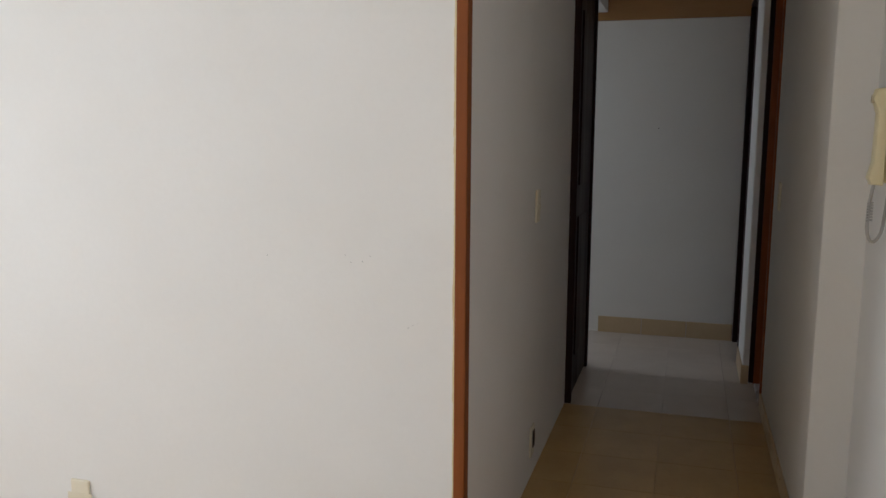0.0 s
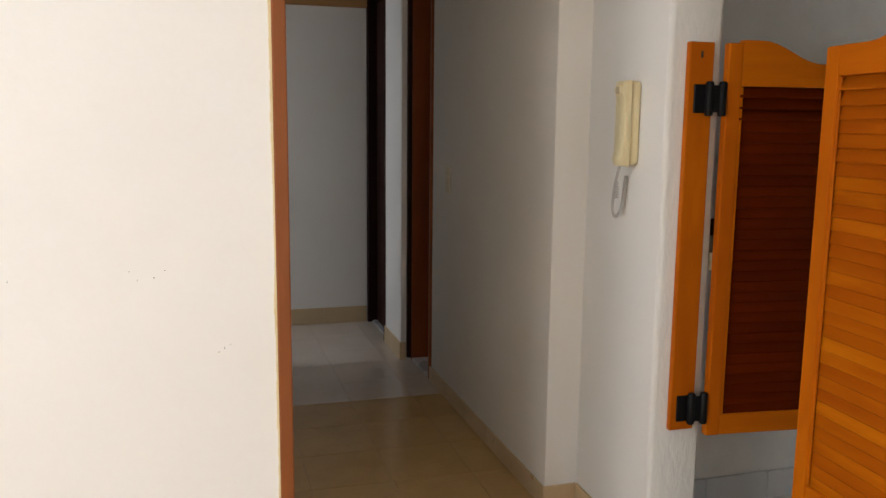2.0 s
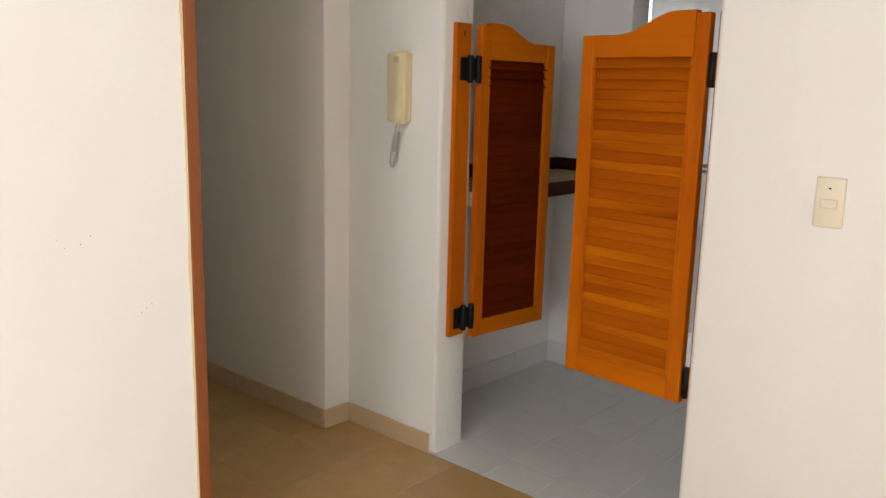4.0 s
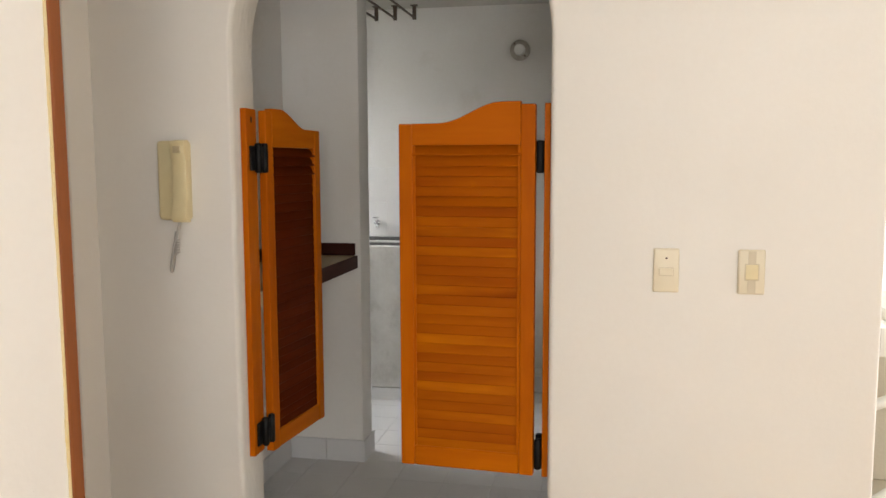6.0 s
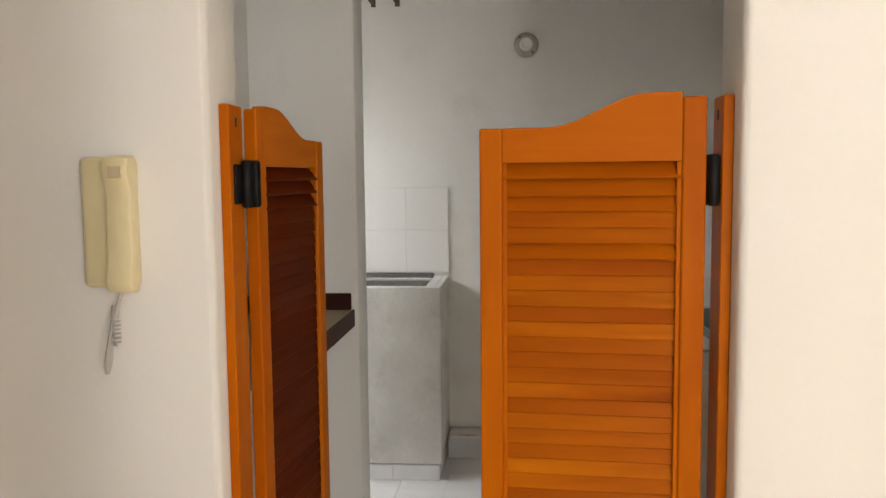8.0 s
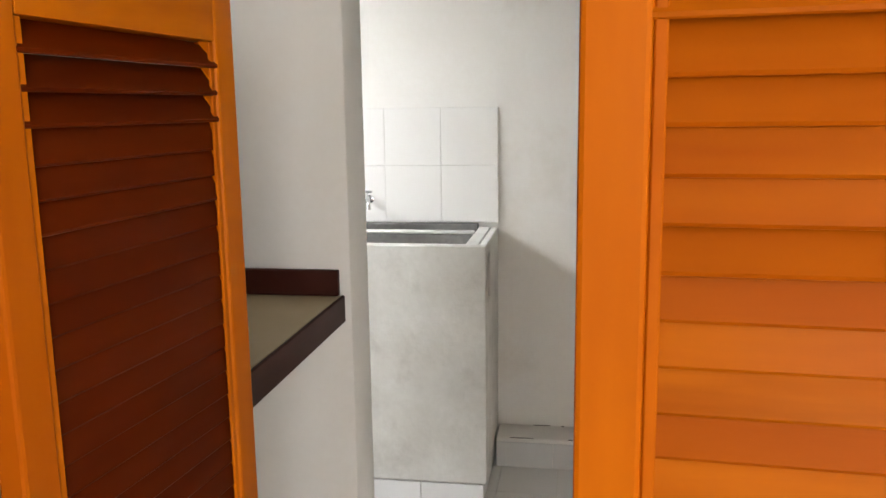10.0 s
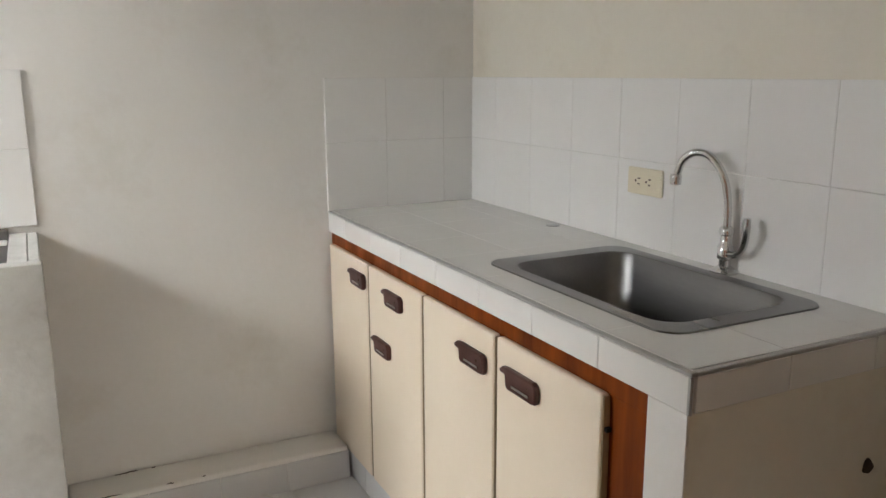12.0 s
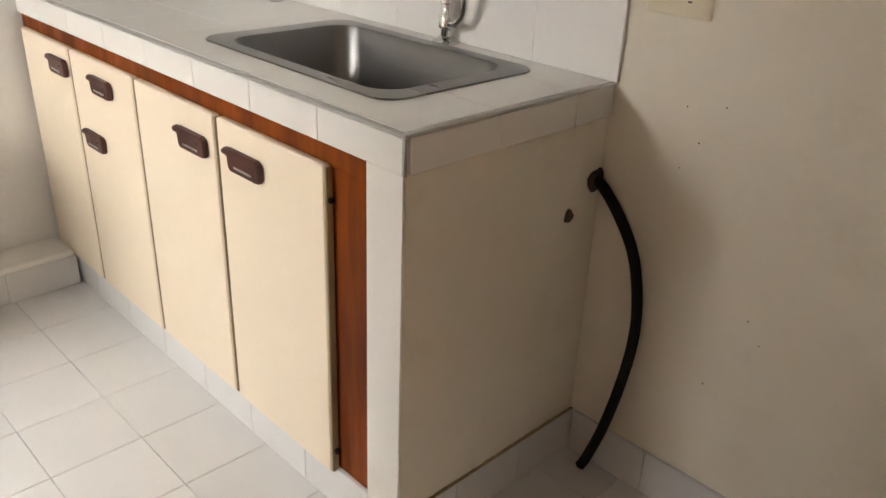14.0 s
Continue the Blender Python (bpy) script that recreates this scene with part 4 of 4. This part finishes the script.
part("pipe", tube(smooth_path([(0.975, -0.868, 0.682), (0.940, -0.870, 0.668), (0.890, -0.872, 0.615), (0.845, -0.871, 0.545), (0.820, -0.870, 0.45), (0.815, -0.869, 0.36), (0.826, -0.866, 0.25),
                               (0.846, -0.856, 0.13), (0.868, -0.842, 0.04), (0.878, -0.836, 0.0125)], 6), 0.0115, 12), RUBBER, hose, smooth=True)

# ---- balcony ----
structure("balcony_floor", boxes((0.0, 1.5, -4.1, -1.101, -0.3, -0.012)), PATIO, "beige concrete balcony floor", "floor")
structure("parapet", boxes((1.4, 1.5, -4.1, -1.101, -0.012, 0.55), bevel=0.01), PATIO, "low beige balcony parapet", "wall")
gate = thing("folding_gate", "white painted folding lattice gate at the balcony", "gate", (0.3, -1.3, 0))
part("post", tube([(0.30, -1.16, 0.0), (0.30, -1.16, 0.98)], 0.012, 10), RAIL_PAINT, gate, smooth=True)
part("post", tube([(0.30, -2.6, 0.0), (0.30, -2.6, 0.98)], 0.012, 10), RAIL_PAINT, gate, smooth=True)
for a, b in (((-1.16, 0.925), (-1.96, 0.52)), ((-1.16, 0.30), (-1.96, 0.95)), ((-1.16, 0.62), (-1.96, 0.97)), ((-1.96, 0.52), (-2.6, 0.30)), ((-1.96, 0.95), (-2.6, 0.60))):
    part("slat", tube([(0.30, a[0], a[1]), (0.30, b[0], b[1])], 0.017, 10), RAIL_PAINT, gate, smooth=True)
bracket = thing("gate_bracket", "white painted bracket on the wall's end", "bracket", (0.1, -1.11, 0.87))
part("block", boxes((0.02, 0.12, -1.125, -1.1005, 0.84, 0.92), bevel=0.003), RAIL_PAINT, bracket)
part("pin", boxes((0.12, 0.31, -1.122, -1.106, 0.875, 0.895)), RAIL_PAINT, bracket)

# ---- windows ----


def window(name, label, axis, at, a, b, z0, z1):
    w = tagged(thing(name, label, "window", (at, (a + b) / 2, z0) if axis == 'x' else ((a + b) / 2, at, z0)), kind="structure")
    def bar(p, q, r, s):
        return (at - 0.02, at + 0.02, p, q, r, s) if axis == 'x' else (p, q, at - 0.02, at + 0.02, r, s)
    f = part("window_frame", boxes(bar(a, b, z0, z0 + 0.04), bar(a, b, z1 - 0.04, z1), bar(a, a + 0.04, z0 + 0.04, z1 - 0.04), bar(b - 0.04, b, z0 + 0.04, z1 - 0.04),
                               bar((a + b) / 2 - 0.02, (a + b) / 2 + 0.02, z0 + 0.04, z1 - 0.04)), RAIL_PAINT, w)
    for p, q in ((a + 0.04, (a + b) / 2 - 0.02), ((a + b) / 2 + 0.02, b - 0.04)):
        r = (at - 0.002, at + 0.002, p, q, z0 + 0.04, z1 - 0.04) if axis == 'x' else (p, q, at - 0.002, at + 0.002, z0 + 0.04, z1 - 0.04)
        g = part("pane", boxes(r), GLASS, w)
        g.visible_shadow = False


window("window_1", "white framed laundry window", 'y', 1.86, 1.45, 2.5, 1.05, 1.88)
window("window_5", "narrow white framed window beside the laundry tub", 'x', 2.70, 1.34, 1.72, 1.30, 2.02)
# window_2 and window_4 are unseen, added to go with the added lamps
window("window_2", "unseen living room window added for its daylight", 'y', -4.06, -1.7, -0.2, 0.6, 2.2)
window("window_4", "unseen living room window added for its daylight", 'x', -4.26, -2.35, -0.45, 0.6, 2.2)
window("window_3", "white framed bedroom window", 'x', -3.54, 2.9, 3.9, 0.8, 2.1)

# ---- tiles of walls and floors ----


def tile_mesh(name, w, d, h, mat, bevel=0.0015):
    bm = bmesh.new()
    box(bm, 0, w, 0, d, 0, h, bevel)
    return mesh_of(name, bm, mat)


splash = structure("splashback_south", boxes((0.9445, 2.604, -0.8895, -0.8826, CT + 0.0015, 1.2935)), WHITE_GROUT, "white tiled splashback over the counter", "tiles")
zs = (CT + 0.001, 1.0915)
xs = [0.944 + 0.2135 * i for i in range(9)]
for z in zs:
    for i, x in enumerate(xs):
        w = min(x + 0.2121, 2.598) - x
        if w > 0.02:
            part("tile", boxes((x, x + w, -0.887, -0.881, z, z + (1.0905 - CT - 0.001 if z == zs[0] else 0.203)), bevel=0.0012), WALL_TILE, splash)
splash = structure("splashback_east", boxes((2.5966, 2.6045, -0.886, -0.3505, CT + 0.0015, 1.2935)), WHITE_GROUT, "white tiled splashback on the end wall", "tiles")
for z in zs:
    for y0, y1 in ((-0.558, -0.350), (-0.7695, -0.5595), (-0.880, -0.771)):
        part("tile", boxes((2.595, 2.601, y0, y1, z, z + (1.0905 - CT - 0.001 if z == zs[0] else 0.203)), bevel=0.0012), WALL_TILE, splash)
splash = structure("splashback_laundry", boxes((2.5966, 2.6045, 0.4975, 1.60, 0.9005, 1.3245)), WHITE_GROUT, "white tiled splashback over the laundry tub", "tiles")
for z in (0.9005, 1.1135):
    for i in range(5):
        y = 0.497 + i * 0.2135
        part("tile", boxes((2.595, 2.601, y, y + 0.2123, z, z + 0.2115), bevel=0.0012), WALL_TILE, splash)

skirt = structure("baseboard_kitchen", boxes((0.30, 0.944, -0.8895, -0.887, 0, 0.105)), GROUT, "white tile skirting in the kitchen", "baseboard")
for i in range(4):
    x = 0.168 + i * 0.194
    part("tile", boxes((x, x + 0.192, -0.887, -0.880, 0, 0.106), bevel=0.0012), FLOOR_TILE, skirt)
for i in range(2):
    y = 0.665 + i * 0.18
    part("tile", boxes((1.176, 1.184, y, y + 0.178, 0, 0.10), bevel=0.0012), FLOOR_TILE, skirt)
part("tile", boxes((1.176, 1.338, 0.661, 0.6695, 0, 0.10), bevel=0.0012), FLOOR_TILE, skirt)
for i in range(4):
    x = 0.17 + i * 0.25
    part("tile", boxes((x, x + 0.248, 1.011, 1.0195, 0, 0.10), bevel=0.0012), FLOOR_TILE, skirt)

G = 0.2075
me = tile_mesh("tile", G - 0.0015, G - 0.0015, 0.006, FLOOR_TILE, 0.001)
cut_tile = tile_mesh("tile", 0.171, G - 0.002, 0.006, FLOOR_TILE)
for i in range(-9, 4):
    for j in range(-4, 10):
        x, y = 1.835 + i * G, -0.150 + j * G
        if 0.1 < x < 2.6 and y < 1.74:
            piece("tile", me, kitchen_floor, (x + 0.001, y + 0.001, -0.006))
            if i == -8:
                piece("tile", cut_tile, kitchen_floor, (0.002, y + 0.001, -0.006))
H = 0.30
me = tile_mesh("tile", H - 0.001, H - 0.001, 0.006, HALL_TILE, 0.0006)
last = tile_mesh("tile", 0.269, H - 0.001, 0.006, HALL_TILE, 0.0006)
for i in range(-12, 2):
    for j in range(21):
        piece("tile", last if i == 1 else me, hall_floor, (-0.57 + i * H, 2.39 - (j + 1) * H, -0.006))
# corridor tiles, paler than the hall's from y = 2.39 on
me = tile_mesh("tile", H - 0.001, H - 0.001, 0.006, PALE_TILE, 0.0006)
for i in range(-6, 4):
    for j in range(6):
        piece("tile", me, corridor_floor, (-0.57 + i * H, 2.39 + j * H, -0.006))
